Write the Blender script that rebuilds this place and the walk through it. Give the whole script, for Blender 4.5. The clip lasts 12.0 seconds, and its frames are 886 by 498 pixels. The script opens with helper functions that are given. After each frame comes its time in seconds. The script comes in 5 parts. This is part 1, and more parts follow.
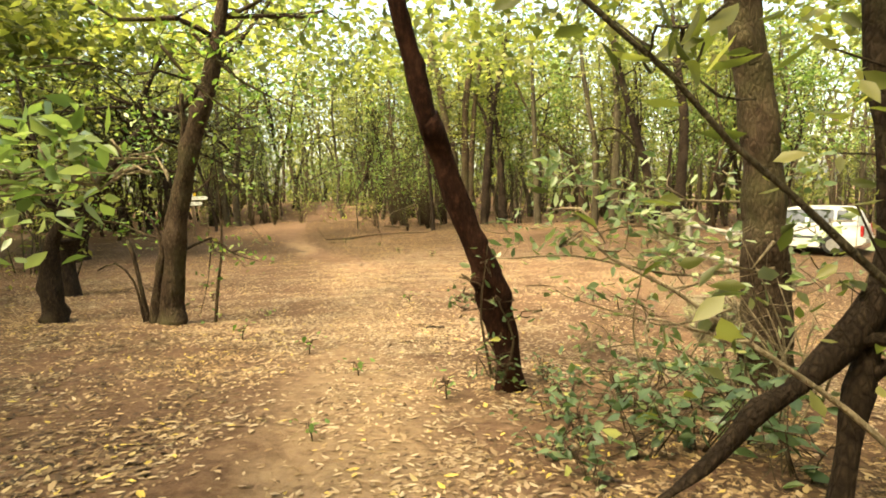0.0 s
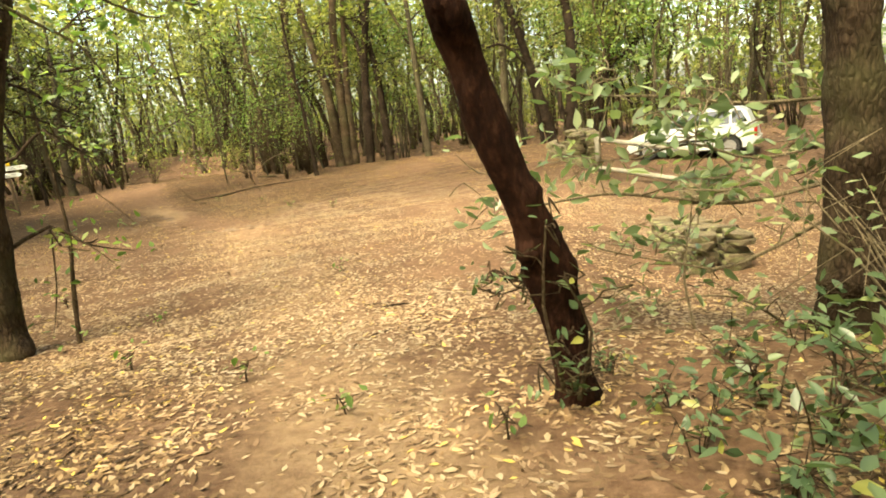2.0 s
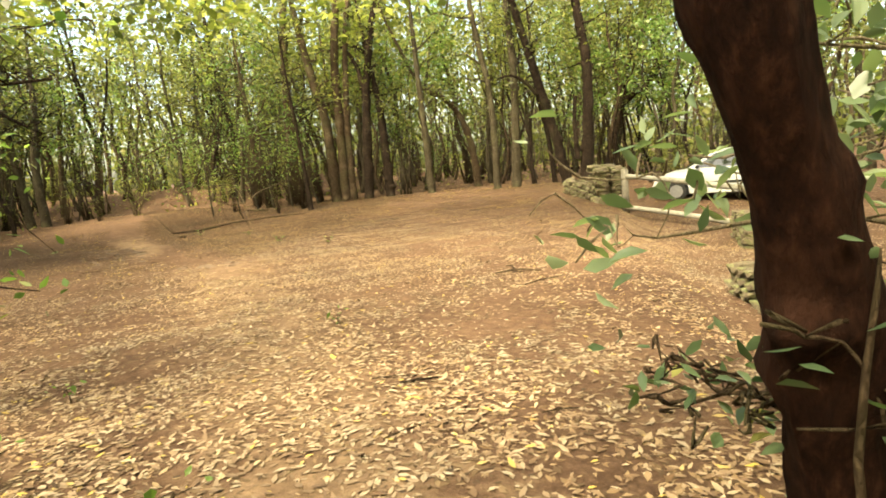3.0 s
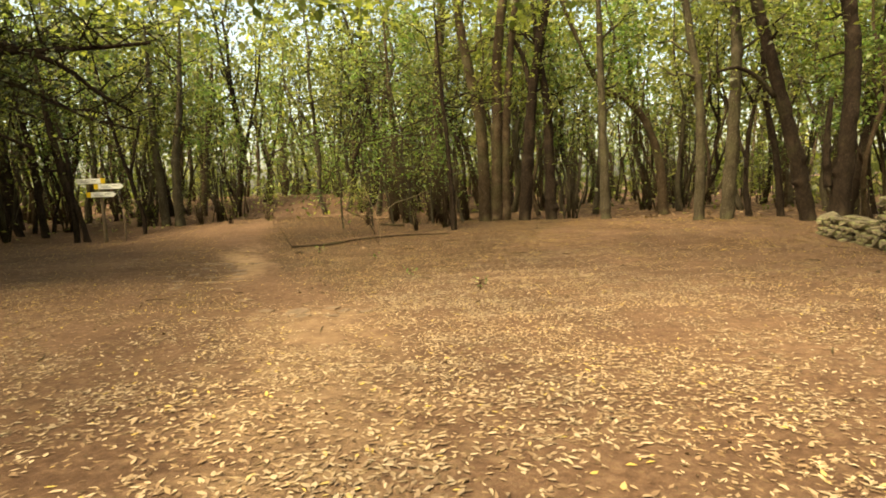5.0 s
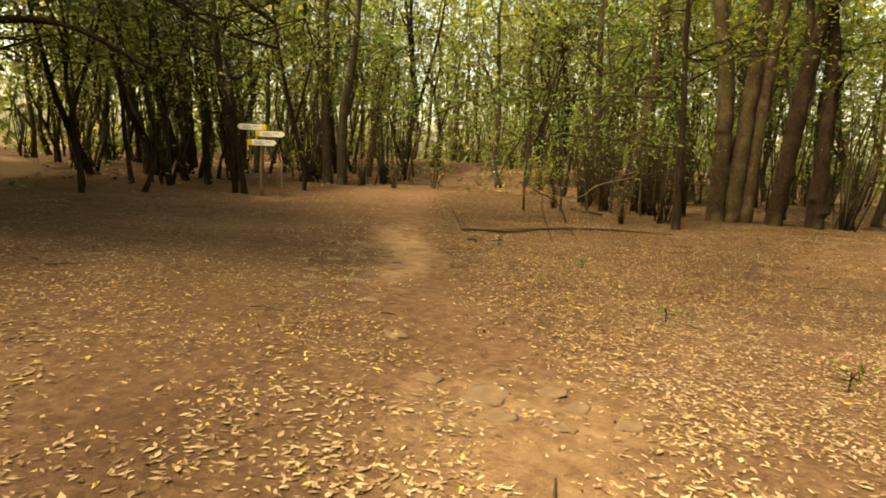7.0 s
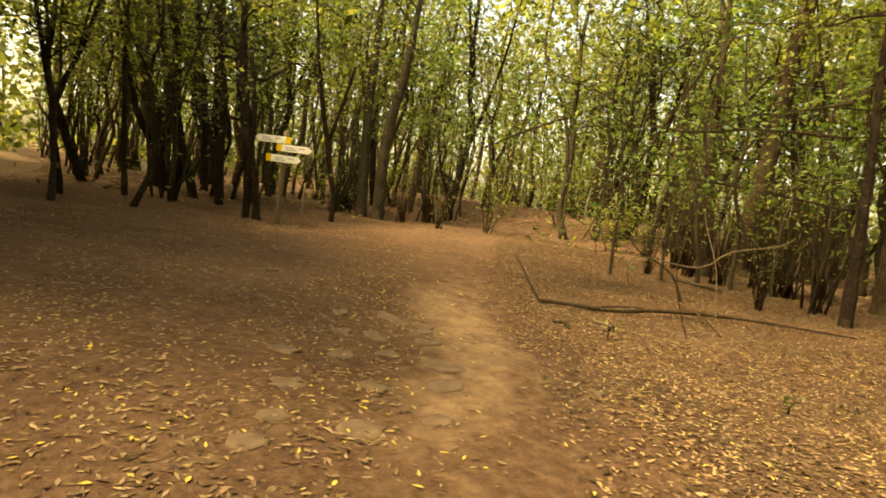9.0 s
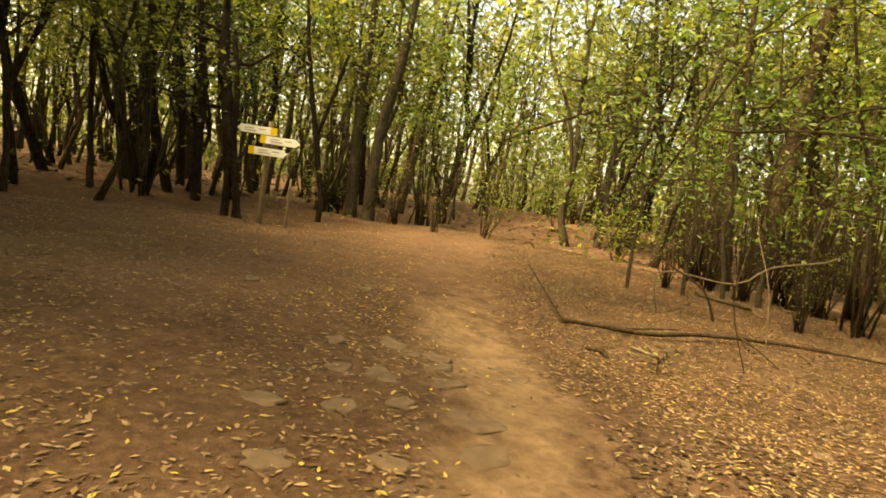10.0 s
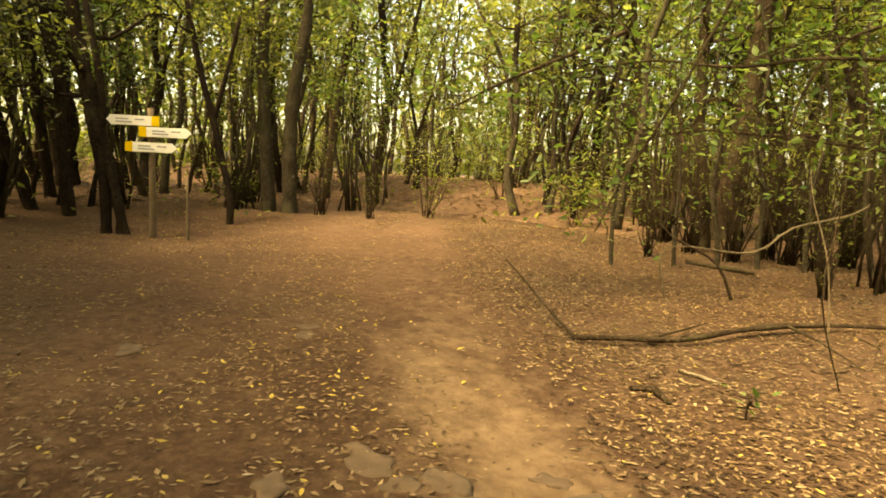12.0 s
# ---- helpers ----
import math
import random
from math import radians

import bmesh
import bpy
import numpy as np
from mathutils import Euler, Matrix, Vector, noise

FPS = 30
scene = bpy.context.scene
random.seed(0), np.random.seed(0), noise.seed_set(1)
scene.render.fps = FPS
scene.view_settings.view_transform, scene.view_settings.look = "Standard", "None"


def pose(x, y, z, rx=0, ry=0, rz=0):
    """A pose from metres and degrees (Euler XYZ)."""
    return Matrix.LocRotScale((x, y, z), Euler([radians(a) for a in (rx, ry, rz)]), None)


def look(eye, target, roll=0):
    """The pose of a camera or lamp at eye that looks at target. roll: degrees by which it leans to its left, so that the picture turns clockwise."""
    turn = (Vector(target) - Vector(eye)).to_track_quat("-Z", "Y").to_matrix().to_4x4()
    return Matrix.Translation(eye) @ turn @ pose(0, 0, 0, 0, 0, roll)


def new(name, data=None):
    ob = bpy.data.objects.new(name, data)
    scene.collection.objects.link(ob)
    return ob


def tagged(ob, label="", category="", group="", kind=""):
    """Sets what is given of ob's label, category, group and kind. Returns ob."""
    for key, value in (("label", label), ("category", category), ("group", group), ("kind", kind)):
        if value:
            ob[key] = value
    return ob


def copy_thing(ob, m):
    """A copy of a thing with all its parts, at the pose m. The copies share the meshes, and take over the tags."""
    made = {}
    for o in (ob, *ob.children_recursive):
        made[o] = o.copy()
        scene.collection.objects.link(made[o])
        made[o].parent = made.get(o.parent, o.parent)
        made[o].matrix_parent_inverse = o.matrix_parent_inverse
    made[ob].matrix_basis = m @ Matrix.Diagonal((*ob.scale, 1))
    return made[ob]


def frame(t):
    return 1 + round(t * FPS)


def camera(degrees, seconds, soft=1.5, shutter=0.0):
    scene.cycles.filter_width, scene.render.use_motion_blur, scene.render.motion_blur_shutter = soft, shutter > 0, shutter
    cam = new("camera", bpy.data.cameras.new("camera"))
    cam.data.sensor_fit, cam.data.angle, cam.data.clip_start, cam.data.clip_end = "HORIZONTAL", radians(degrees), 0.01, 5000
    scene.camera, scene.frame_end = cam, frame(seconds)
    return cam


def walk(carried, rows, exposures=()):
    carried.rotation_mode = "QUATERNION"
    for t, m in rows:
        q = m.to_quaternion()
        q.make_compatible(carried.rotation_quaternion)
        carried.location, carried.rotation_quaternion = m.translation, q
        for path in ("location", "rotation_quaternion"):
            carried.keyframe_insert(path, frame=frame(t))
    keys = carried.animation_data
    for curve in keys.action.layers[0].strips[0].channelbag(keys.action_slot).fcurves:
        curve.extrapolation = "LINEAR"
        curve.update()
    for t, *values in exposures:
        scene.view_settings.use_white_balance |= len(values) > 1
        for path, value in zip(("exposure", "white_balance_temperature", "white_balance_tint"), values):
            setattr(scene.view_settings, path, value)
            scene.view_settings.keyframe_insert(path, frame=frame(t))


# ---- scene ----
cam = camera(75.0, 12.0, 1.8)
PATH = [
    (0, (5.158, -5.273, 1.934), (4.281, -3.486, 1.737), -1.5),
    (0.5, (4.653, -4.928, 1.922), (3.786, -3.147, 1.646), 0.6),
    (1, (4.303, -4.549, 2.009), (3.609, -2.701, 1.685), -5.4),
    (1.5, (3.833, -3.979, 1.908), (3.099, -2.153, 1.553), -3.9),
    (2, (3.47, -3.823, 1.968), (3.006, -1.93, 1.52), -6.9),
    (2.5, (2.975, -3.014, 1.764), (2.572, -1.094, 1.378), -5.5),
    (4.5, (1.406, 0.932, 1.517), (0.662, 2.778, 1.316), -3.3),
    (5, (0.553, 2.045, 1.527), (-0.311, 3.836, 1.313), -2.1),
    (5.5, (-0.09, 2.936, 1.492), (-1.07, 4.67, 1.307), -3.6),
    (6, (-0.975, 3.66, 1.449), (-2.164, 5.261, 1.303), 0.4),
    (6.5, (-1.548, 4.341, 1.404), (-2.735, 5.941, 1.232), -2.8),
    (7, (-2.246, 4.869, 1.5), (-3.538, 6.364, 1.191), 3.1),
    (9, (-5.099, 7.317, 1.358), (-6.495, 8.737, 1.174), 8.0),
    (9.5, (-5.622, 7.583, 1.39), (-7.018, 8.999, 1.169), 10.3),
    (10, (-6.146, 7.905, 1.297), (-7.502, 9.365, 1.127), 9.4),
    (10.5, (-6.587, 8.2, 1.343), (-7.899, 9.699, 1.167), 13.5),
    (11, (-6.953, 8.314, 1.427), (-8.113, 9.923, 1.172), 12.6),
    (11.5, (-7.433, 8.839, 1.342), (-8.716, 10.354, 1.099), 12.0),
    (12, (-7.747, 9.154, 1.5), (-8.899, 10.769, 1.244), 3.2),
]
LIGHTING = [(0, 2.5, 9000, 0), (2.5, 2.38, 8600, -2), (4.5, 1.94, 9300, 0), (6.5, 1.72, 11600, 3), (9, 1.93, 15000, 4), (12, 2.2, 14500, 3)]
walk(cam, [(t, look(eye, target, roll)) for t, eye, target, roll in PATH], LIGHTING)

# ---- light ----
world = bpy.data.worlds.new("sky")
scene.world = world
world.use_nodes = True
wn = world.node_tree
sky = wn.nodes.new("ShaderNodeTexSky")
sky.sky_type, sky.sun_disc = "NISHITA", False
SUN_EL, SUN_AZ = radians(58), radians(200)
sky.sun_elevation, sky.sun_rotation = SUN_EL, SUN_AZ
sky.air_density, sky.dust_density, sky.ozone_density = 1.0, 4.0, 0.6
wn.nodes["Background"].inputs["Strength"].default_value = 0.15
wn.links.new(sky.outputs[0], wn.nodes["Background"].inputs["Color"])
sun = new("sun", bpy.data.lights.new("sun", "SUN"))
sun.data.energy, sun.data.angle, sun.data.color = 3.3, radians(26), (1.0, 0.93, 0.8)
sun_dir = Vector((math.sin(SUN_AZ) * math.cos(SUN_EL), math.cos(SUN_AZ) * math.cos(SUN_EL), math.sin(SUN_EL)))
sun.matrix_world = look(sun_dir * 60, (0, 0, 0))


# ---- materials ----
def shader(name, rough=0.8):
    m = bpy.data.materials.new(name)
    m.use_nodes = True
    b = m.node_tree.nodes["Principled BSDF"]
    b.inputs["Roughness"].default_value = rough
    return m, m.node_tree.nodes, m.node_tree.links, b


def noise_node(nodes, links, scale, detail=6, stretch=(1, 1, 1), rough=0.6):
    co = nodes.new("ShaderNodeTexCoord")
    mp = nodes.new("ShaderNodeMapping")
    mp.inputs["Scale"].default_value = stretch
    n = nodes.new("ShaderNodeTexNoise")
    n.inputs["Scale"].default_value, n.inputs["Detail"].default_value = scale, detail
    n.inputs["Roughness"].default_value = rough
    links.new(co.outputs["Object"], mp.inputs[0])
    links.new(mp.outputs[0], n.inputs["Vector"])
    return n


def ramp(nodes, links, src, stops):
    r = nodes.new("ShaderNodeValToRGB")
    e = r.color_ramp.elements
    while len(e) < len(stops):
        e.new(0.5)
    for i, (p, c) in enumerate(stops):
        e[i].position, e[i].color = p, (*c, 1)
    links.new(src, r.inputs[0])
    return r


def mix(nodes, links, fac, a, b, mode="MIX"):
    m = nodes.new("ShaderNodeMix")
    m.data_type, m.blend_type = "RGBA", mode
    for sock, v in ((m.inputs[0], fac), (m.inputs[6], a), (m.inputs[7], b)):
        if isinstance(v, (int, float)):
            sock.default_value = v
        elif isinstance(v, tuple):
            sock.default_value = (*v, 1)
        else:
            links.new(v, sock)
    return m.outputs[2]


def bump(nodes, links, b, src, dist, strength=1.0):
    k = nodes.new("ShaderNodeBump")
    k.inputs["Distance"].default_value, k.inputs["Strength"].default_value = dist, strength
    links.new(src, k.inputs["Height"])
    links.new(k.outputs[0], b.inputs["Normal"])


def bark(name, dark, mid, light, moss=0.0, plates=34, deep=0.6):
    m, n, l, b = shader(name, 0.95)
    b.inputs["Specular IOR Level"].default_value = 0.08
    fine = noise_node(n, l, 22, 8, (1, 1, 0.45), 0.72)
    wide = noise_node(n, l, 3.0, 5, (1, 1, 0.6))
    c = ramp(n, l, fine.outputs[0], [(0.3, dark), (0.52, mid), (0.75, light)])
    co = n.new("ShaderNodeTexCoord")
    mp = n.new("ShaderNodeMapping")
    mp.inputs["Scale"].default_value = (1, 1, 0.4)
    warp = mix(n, l, 0.08, mp.outputs[0], wide.outputs["Color"], "ADD")
    vo = n.new("ShaderNodeTexVoronoi")
    vo.feature = "DISTANCE_TO_EDGE"
    vo.inputs["Scale"].default_value = plates
    l.new(co.outputs["Object"], mp.inputs[0])
    l.new(warp, vo.inputs["Vector"])
    crack = ramp(n, l, vo.outputs["Distance"], [(0.0, (1 - deep, 1 - deep, 1 - deep)), (0.3, (1, 1, 1))])
    out = mix(n, l, crack.outputs[0], dark, c.outputs[0])
    patch = ramp(n, l, wide.outputs[0], [(0.52, (0, 0, 0)), (0.72, (0.6, 0.6, 0.6))])
    out = mix(n, l, patch.outputs[0], out, light)
    green = noise_node(n, l, 1.1, 5)
    gr = ramp(n, l, green.outputs[0], [(0.55 - 0.25 * moss, (0, 0, 0)), (0.8 - 0.25 * moss, (0.7, 0.7, 0.7))])
    out = mix(n, l, gr.outputs[0], out, (0.085, 0.085, 0.04))
    l.new(out, b.inputs["Base Color"])
    add = n.new("ShaderNodeMath")
    add.operation = "MULTIPLY_ADD"
    l.new(crack.outputs[0], add.inputs[0])
    add.inputs[1].default_value = 0.6
    l.new(fine.outputs[0], add.inputs[2])
    bump(n, l, b, add.outputs[0], 0.025, 1.0)
    return m


def foliage(name, stops, rough=0.45, through_light=0.5):
    m, n, l, b = shader(name, rough)
    geo = n.new("ShaderNodeNewGeometry")
    c = ramp(n, l, geo.outputs["Random Per Island"], stops)
    nz = noise_node(n, l, 0.5, 3)
    shade = ramp(n, l, nz.outputs[0], [(0.3, (0.7, 0.75, 0.7)), (0.7, (1.15, 1.1, 0.9))])
    col = mix(n, l, 1.0, c.outputs[0], shade.outputs[0], "MULTIPLY")
    l.new(col, b.inputs["Base Color"])
    b.inputs["Specular IOR Level"].default_value = 0.35
    tr = n.new("ShaderNodeBsdfTranslucent")
    warm = mix(n, l, 1.0, col, (1.3, 1.45, 0.75), "MULTIPLY")
    l.new(warm, tr.inputs[0])
    ms = n.new("ShaderNodeMixShader")
    ms.inputs[0].default_value = through_light
    l.new(b.outputs[0], ms.inputs[1])
    l.new(tr.outputs[0], ms.inputs[2])
    l.new(ms.outputs[0], n["Material Output"].inputs[0])
    return m


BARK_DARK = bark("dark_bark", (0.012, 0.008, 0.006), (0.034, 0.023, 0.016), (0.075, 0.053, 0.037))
BARK_BROWN = bark("brown_bark", (0.024, 0.016, 0.01), (0.075, 0.051, 0.032), (0.155, 0.11, 0.072), 0.3)
BARK_GREY = bark("grey_bark", (0.026, 0.021, 0.014), (0.075, 0.06, 0.04), (0.15, 0.122, 0.084), 0.3)
BARK_TWIG = bark("pale_twig_bark", (0.11, 0.085, 0.055), (0.2, 0.16, 0.105), (0.32, 0.26, 0.18))
BARK_RED = bark("reddish_bark", (0.006, 0.0025, 0.002), (0.024, 0.0095, 0.006), (0.07, 0.03, 0.02), -0.8, 24, 0.15)
BARK_ROUGH = bark("rough_bark", (0.016, 0.01, 0.007), (0.052, 0.034, 0.022), (0.11, 0.078, 0.052), 0.3, 26, 0.7)
BARK_PALE = bark("pale_bark", (0.16, 0.12, 0.08), (0.3, 0.24, 0.16), (0.45, 0.37, 0.26))
LEAF = foliage("green_leaves", [(0.0, (0.06, 0.071, 0.029)), (0.4, (0.124, 0.135, 0.053)), (0.8, (0.208, 0.211, 0.088)), (1.0, (0.34, 0.32, 0.155))], 0.35, 0.6)
# LEAF_DARK: leaf colour darkened to stand in for shade on the left
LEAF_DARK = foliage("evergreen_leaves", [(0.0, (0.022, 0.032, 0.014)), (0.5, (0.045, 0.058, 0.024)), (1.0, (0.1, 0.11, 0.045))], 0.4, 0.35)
LEAF_BRIGHT = foliage("young_leaves", [(0.0, (0.06, 0.11, 0.038)), (0.5, (0.14, 0.22, 0.078)), (0.85, (0.24, 0.325, 0.135)), (1.0, (0.38, 0.42, 0.23))], 0.28, 0.52)
LEAF_BLUE = foliage("undergrowth_leaves", [(0.0, (0.06, 0.1, 0.058)), (0.6, (0.12, 0.175, 0.105)), (0.93, (0.2, 0.26, 0.15)), (1.0, (0.36, 0.34, 0.1))], 0.3, 0.4)
LEAF_SPRAY = foliage("pale_spray_leaves", [(0.0, (0.1, 0.145, 0.085)), (0.5, (0.2, 0.26, 0.165)), (1.0, (0.38, 0.43, 0.31))], 0.25, 0.4)
LEAF_PALE = foliage("glossy_pale_leaves", [(0.0, (0.12, 0.19, 0.075)), (0.5, (0.25, 0.33, 0.15)), (1.0, (0.45, 0.5, 0.3))], 0.22, 0.4)
LITTER = foliage("dry_leaves", [(0.0, (0.14, 0.08, 0.052)), (0.3, (0.2, 0.128, 0.088)), (0.6, (0.29, 0.203, 0.15)), (0.95, (0.4, 0.31, 0.245)), (0.985, (0.42, 0.29, 0.1)), (1.0, (0.5, 0.37, 0.12))], 0.75, 0.03)
LITTER_BROWN = foliage("brown_dry_leaves", [(0.0, (0.06, 0.032, 0.018)), (0.3, (0.125, 0.07, 0.04)), (0.65, (0.2, 0.125, 0.08)), (0.9, (0.33, 0.225, 0.145)), (0.925, (0.46, 0.33, 0.09)), (1.0, (0.54, 0.4, 0.11))], 0.75, 0.03)
LITTER_BANK = foliage("bank_dry_leaves", [(0.0, (0.03, 0.016, 0.009)), (0.4, (0.085, 0.046, 0.025)), (0.7, (0.2, 0.124, 0.074)), (0.97, (0.4, 0.285, 0.185)), (0.985, (0.44, 0.31, 0.09)), (1.0, (0.52, 0.39, 0.11))], 0.8, 0.03)
MULCH = foliage("rotting_leaves", [(0.0, (0.06, 0.034, 0.02)), (0.4, (0.13, 0.077, 0.047)), (0.8, (0.23, 0.148, 0.094)), (1.0, (0.34, 0.24, 0.165))], 0.85, 0.05)


def soil():
    m, n, l, b = shader("forest_soil", 0.95)
    a = noise_node(n, l, 0.35, 5)
    f = noise_node(n, l, 9, 8, (1, 1, 1), 0.75)
    g2 = noise_node(n, l, 70, 4)
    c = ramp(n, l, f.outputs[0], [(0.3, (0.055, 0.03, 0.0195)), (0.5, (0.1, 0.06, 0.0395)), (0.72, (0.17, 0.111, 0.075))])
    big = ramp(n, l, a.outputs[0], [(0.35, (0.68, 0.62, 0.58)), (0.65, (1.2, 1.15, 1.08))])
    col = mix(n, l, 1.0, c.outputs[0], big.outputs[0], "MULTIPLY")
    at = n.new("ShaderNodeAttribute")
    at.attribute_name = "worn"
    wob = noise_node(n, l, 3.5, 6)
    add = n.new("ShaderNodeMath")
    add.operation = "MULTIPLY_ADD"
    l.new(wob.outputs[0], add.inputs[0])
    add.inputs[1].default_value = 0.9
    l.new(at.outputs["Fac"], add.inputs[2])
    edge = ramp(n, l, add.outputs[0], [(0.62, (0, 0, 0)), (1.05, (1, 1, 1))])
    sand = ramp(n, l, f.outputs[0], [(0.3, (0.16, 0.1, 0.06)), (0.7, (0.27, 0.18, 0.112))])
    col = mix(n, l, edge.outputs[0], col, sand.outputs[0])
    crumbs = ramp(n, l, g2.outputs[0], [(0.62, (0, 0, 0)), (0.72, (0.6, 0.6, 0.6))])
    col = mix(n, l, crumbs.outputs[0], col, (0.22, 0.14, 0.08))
    l.new(col, b.inputs["Base Color"])
    b.inputs["Specular IOR Level"].default_value = 0.15
    bump(n, l, b, f.outputs[0], 0.03, 0.8)
    return m


SOIL = soil()


def plain(name, color, rough=0.5, vary=0.12, metal=0.0, scale=18, grain=0.004):
    m, n, l, b = shader(name, rough)
    z = noise_node(n, l, scale, 6)
    lo, hi = tuple(v * (1 - vary) for v in color), tuple(min(1, v * (1 + vary)) for v in color)
    c = ramp(n, l, z.outputs[0], [(0.3, lo), (0.7, hi)])
    w = noise_node(n, l, scale * 0.15, 4)
    c2 = ramp(n, l, w.outputs[0], [(0.35, tuple(1 - vary for _ in "abc")), (0.65, (1, 1, 1))])
    l.new(mix(n, l, 1.0, c.outputs[0], c2.outputs[0], "MULTIPLY"), b.inputs["Base Color"])
    b.inputs["Metallic"].default_value = metal
    if grain:
        bump(n, l, b, z.outputs[0], grain, 0.6)
    return m


def rock(name):
    m, n, l, b = shader(name, 0.92)
    f = noise_node(n, l, 14, 8, (1, 1, 1), 0.7)
    w = noise_node(n, l, 2.5, 5)
    info = n.new("ShaderNodeObjectInfo")
    c = ramp(n, l, f.outputs[0], [(0.3, (0.05, 0.039, 0.027)), (0.55, (0.14, 0.115, 0.08)), (0.75, (0.28, 0.24, 0.17))])
    t = ramp(n, l, info.outputs["Random"], [(0.0, (0.7, 0.62, 0.52)), (0.5, (1, 0.95, 0.85)), (1.0, (1.15, 1.1, 0.95))])
    col = mix(n, l, 1.0, c.outputs[0], t.outputs[0], "MULTIPLY")
    k = ramp(n, l, w.outputs[0], [(0.5, (0, 0, 0)), (0.65, (0.7, 0.7, 0.7))])
    col = mix(n, l, k.outputs[0], col, (0.2, 0.22, 0.09))
    l.new(col, b.inputs["Base Color"])
    bump(n, l, b, f.outputs[0], 0.03)
    return m


ROCK = rock("lichened_stone")
PATH_STONE = plain("trodden_stone", (0.135, 0.087, 0.054), 0.95, 0.2, 0, 9, 0.01)
RAIL_WOOD = plain("bleached_wood", (0.28, 0.26, 0.21), 0.85, 0.25, 0, 12, 0.008)
POST_GREY = plain("weathered_grey_wood", (0.2, 0.18, 0.14), 0.9, 0.3, 0, 12, 0.008)
POST_WOOD = plain("brown_post_wood", (0.16, 0.11, 0.065), 0.85, 0.3, 0, 14, 0.008)
SIGN_WHITE = plain("white_sign_paint", (0.78, 0.78, 0.74), 0.5, 0.06, 0, 9, 0)
SIGN_YELLOW = plain("yellow_sign_paint", (0.72, 0.48, 0.03), 0.5, 0.06, 0, 9, 0)
SIGN_INK = plain("faded_grey_lettering", (0.3, 0.3, 0.32), 0.6, 0.1, 0, 20, 0)
CAR_WHITE = plain("white_car_paint", (0.5, 0.52, 0.51), 0.28, 0.05, 0, 3, 0)
BLACK_RUBBER = plain("black_rubber", (0.02, 0.02, 0.02), 0.8, 0.3, 0, 20, 0.002)
RIM = plain("dull_wheel_metal", (0.45, 0.45, 0.45), 0.4, 0.15, 0.8, 15, 0)
LAMP_CLEAR = plain("clear_lamp_plastic", (0.7, 0.7, 0.68), 0.15, 0.1, 0.3, 12, 0)
LAMP_RED = plain("red_lamp_plastic", (0.35, 0.02, 0.02), 0.2, 0.1, 0, 12, 0)
CAR_GLASS, gn, gl, gb = shader("tinted_car_glass", 0.03)
gb.inputs["Base Color"].default_value = (0.015, 0.02, 0.02, 1)
gb.inputs["Specular IOR Level"].default_value = 0.8


# ---- shapes ----
def step(a, b, v):
    u = np.clip((np.asarray(v, float) - a) / (b - a), 0, 1)
    return u * u * (3 - 2 * u)


def land(x, y):
    """Height of the ground."""
    x, y = np.asarray(x, float), np.asarray(y, float)
    return (0.3 * step(13, 21, y) - 0.42 * step(3.3, 4.8, x) * step(0.3, 3, y) + 0.4 * step(2.0, -5.5, y)
            + 0.1 * step(-8, -14, x) + 0.3 * step(-19, -23, x) * step(20, 16, y) + 0.9 * step(21, 30, y) * step(-10, -18, x))


def rough_land(x, y):
    x, y = np.asarray(x, float), np.asarray(y, float)
    return land(x, y) + 0.012 * np.sin(1.7 * x + 0.6 * y) + 0.012 * np.sin(2.3 * y - 0.9 * x) + 0.007 * np.sin(5.1 * x + 3.7 * y) + 0.006 * np.sin(6.3 * y - 4.2 * x)


class Geo:
    def __init__(self):
        self.v, self.f, self.n = [], [], 0

    def add(self, v, f):
        v = np.asarray(v, float)
        self.v.append(v)
        self.f.extend([[i + self.n for i in q] for q in f])
        self.n += len(v)
        return self

    def mesh(self, name, mat, smooth=True):
        me = bpy.data.meshes.new(name)
        me.from_pydata(np.vstack(self.v).tolist(), [], self.f)
        me.materials.append(mat)
        if smooth:
            me.polygons.foreach_set("use_smooth", np.ones(len(me.polygons), bool))
        return me


def as_mesh(bm, name, mat, smooth=False):
    me = bpy.data.meshes.new(name)
    bm.to_mesh(me)
    bm.free()
    me.materials.append(mat)
    if smooth:
        me.polygons.foreach_set("use_smooth", np.ones(len(me.polygons), bool))
    return me


def part(name, geo, mat, parent, label="", smooth=False):
    if isinstance(geo, Geo):
        me = geo.mesh(name, mat, True)
    elif isinstance(geo, bmesh.types.BMesh):
        me = as_mesh(geo, name, mat, smooth)
    else:
        me = geo
    ob = new(name, me)
    ob.parent = parent
    if label:
        tagged(ob, label)
    return ob


def root(name, place, label, category, group="", kind=""):
    ob = new(name)
    ob.location = place
    ob.empty_display_size = 0.2
    return tagged(ob, label, category, group, kind)


def spline(P, R, stepping):
    """A smooth run through the points, and its radii."""
    P, R = np.asarray(P, float), np.asarray(R, float)
    Q = np.vstack([2 * P[0] - P[1], P, 2 * P[-1] - P[-2]])
    out, rad = [], []
    for i in range(len(P) - 1):
        a, b, c, d = Q[i:i + 4]
        k = max(1 if stepping > 0.5 else 2, int(np.linalg.norm(c - b) / stepping))
        for s in np.arange(k) / k:
            out.append(0.5 * (2 * b + (c - a) * s + (2 * a - 5 * b + 4 * c - d) * s * s + (3 * b - a - 3 * c + d) * s ** 3))
            rad.append(R[i] * (1 - s) + R[i + 1] * s)
    out.append(P[-1])
    rad.append(R[-1])
    return np.array(out), np.array(rad)


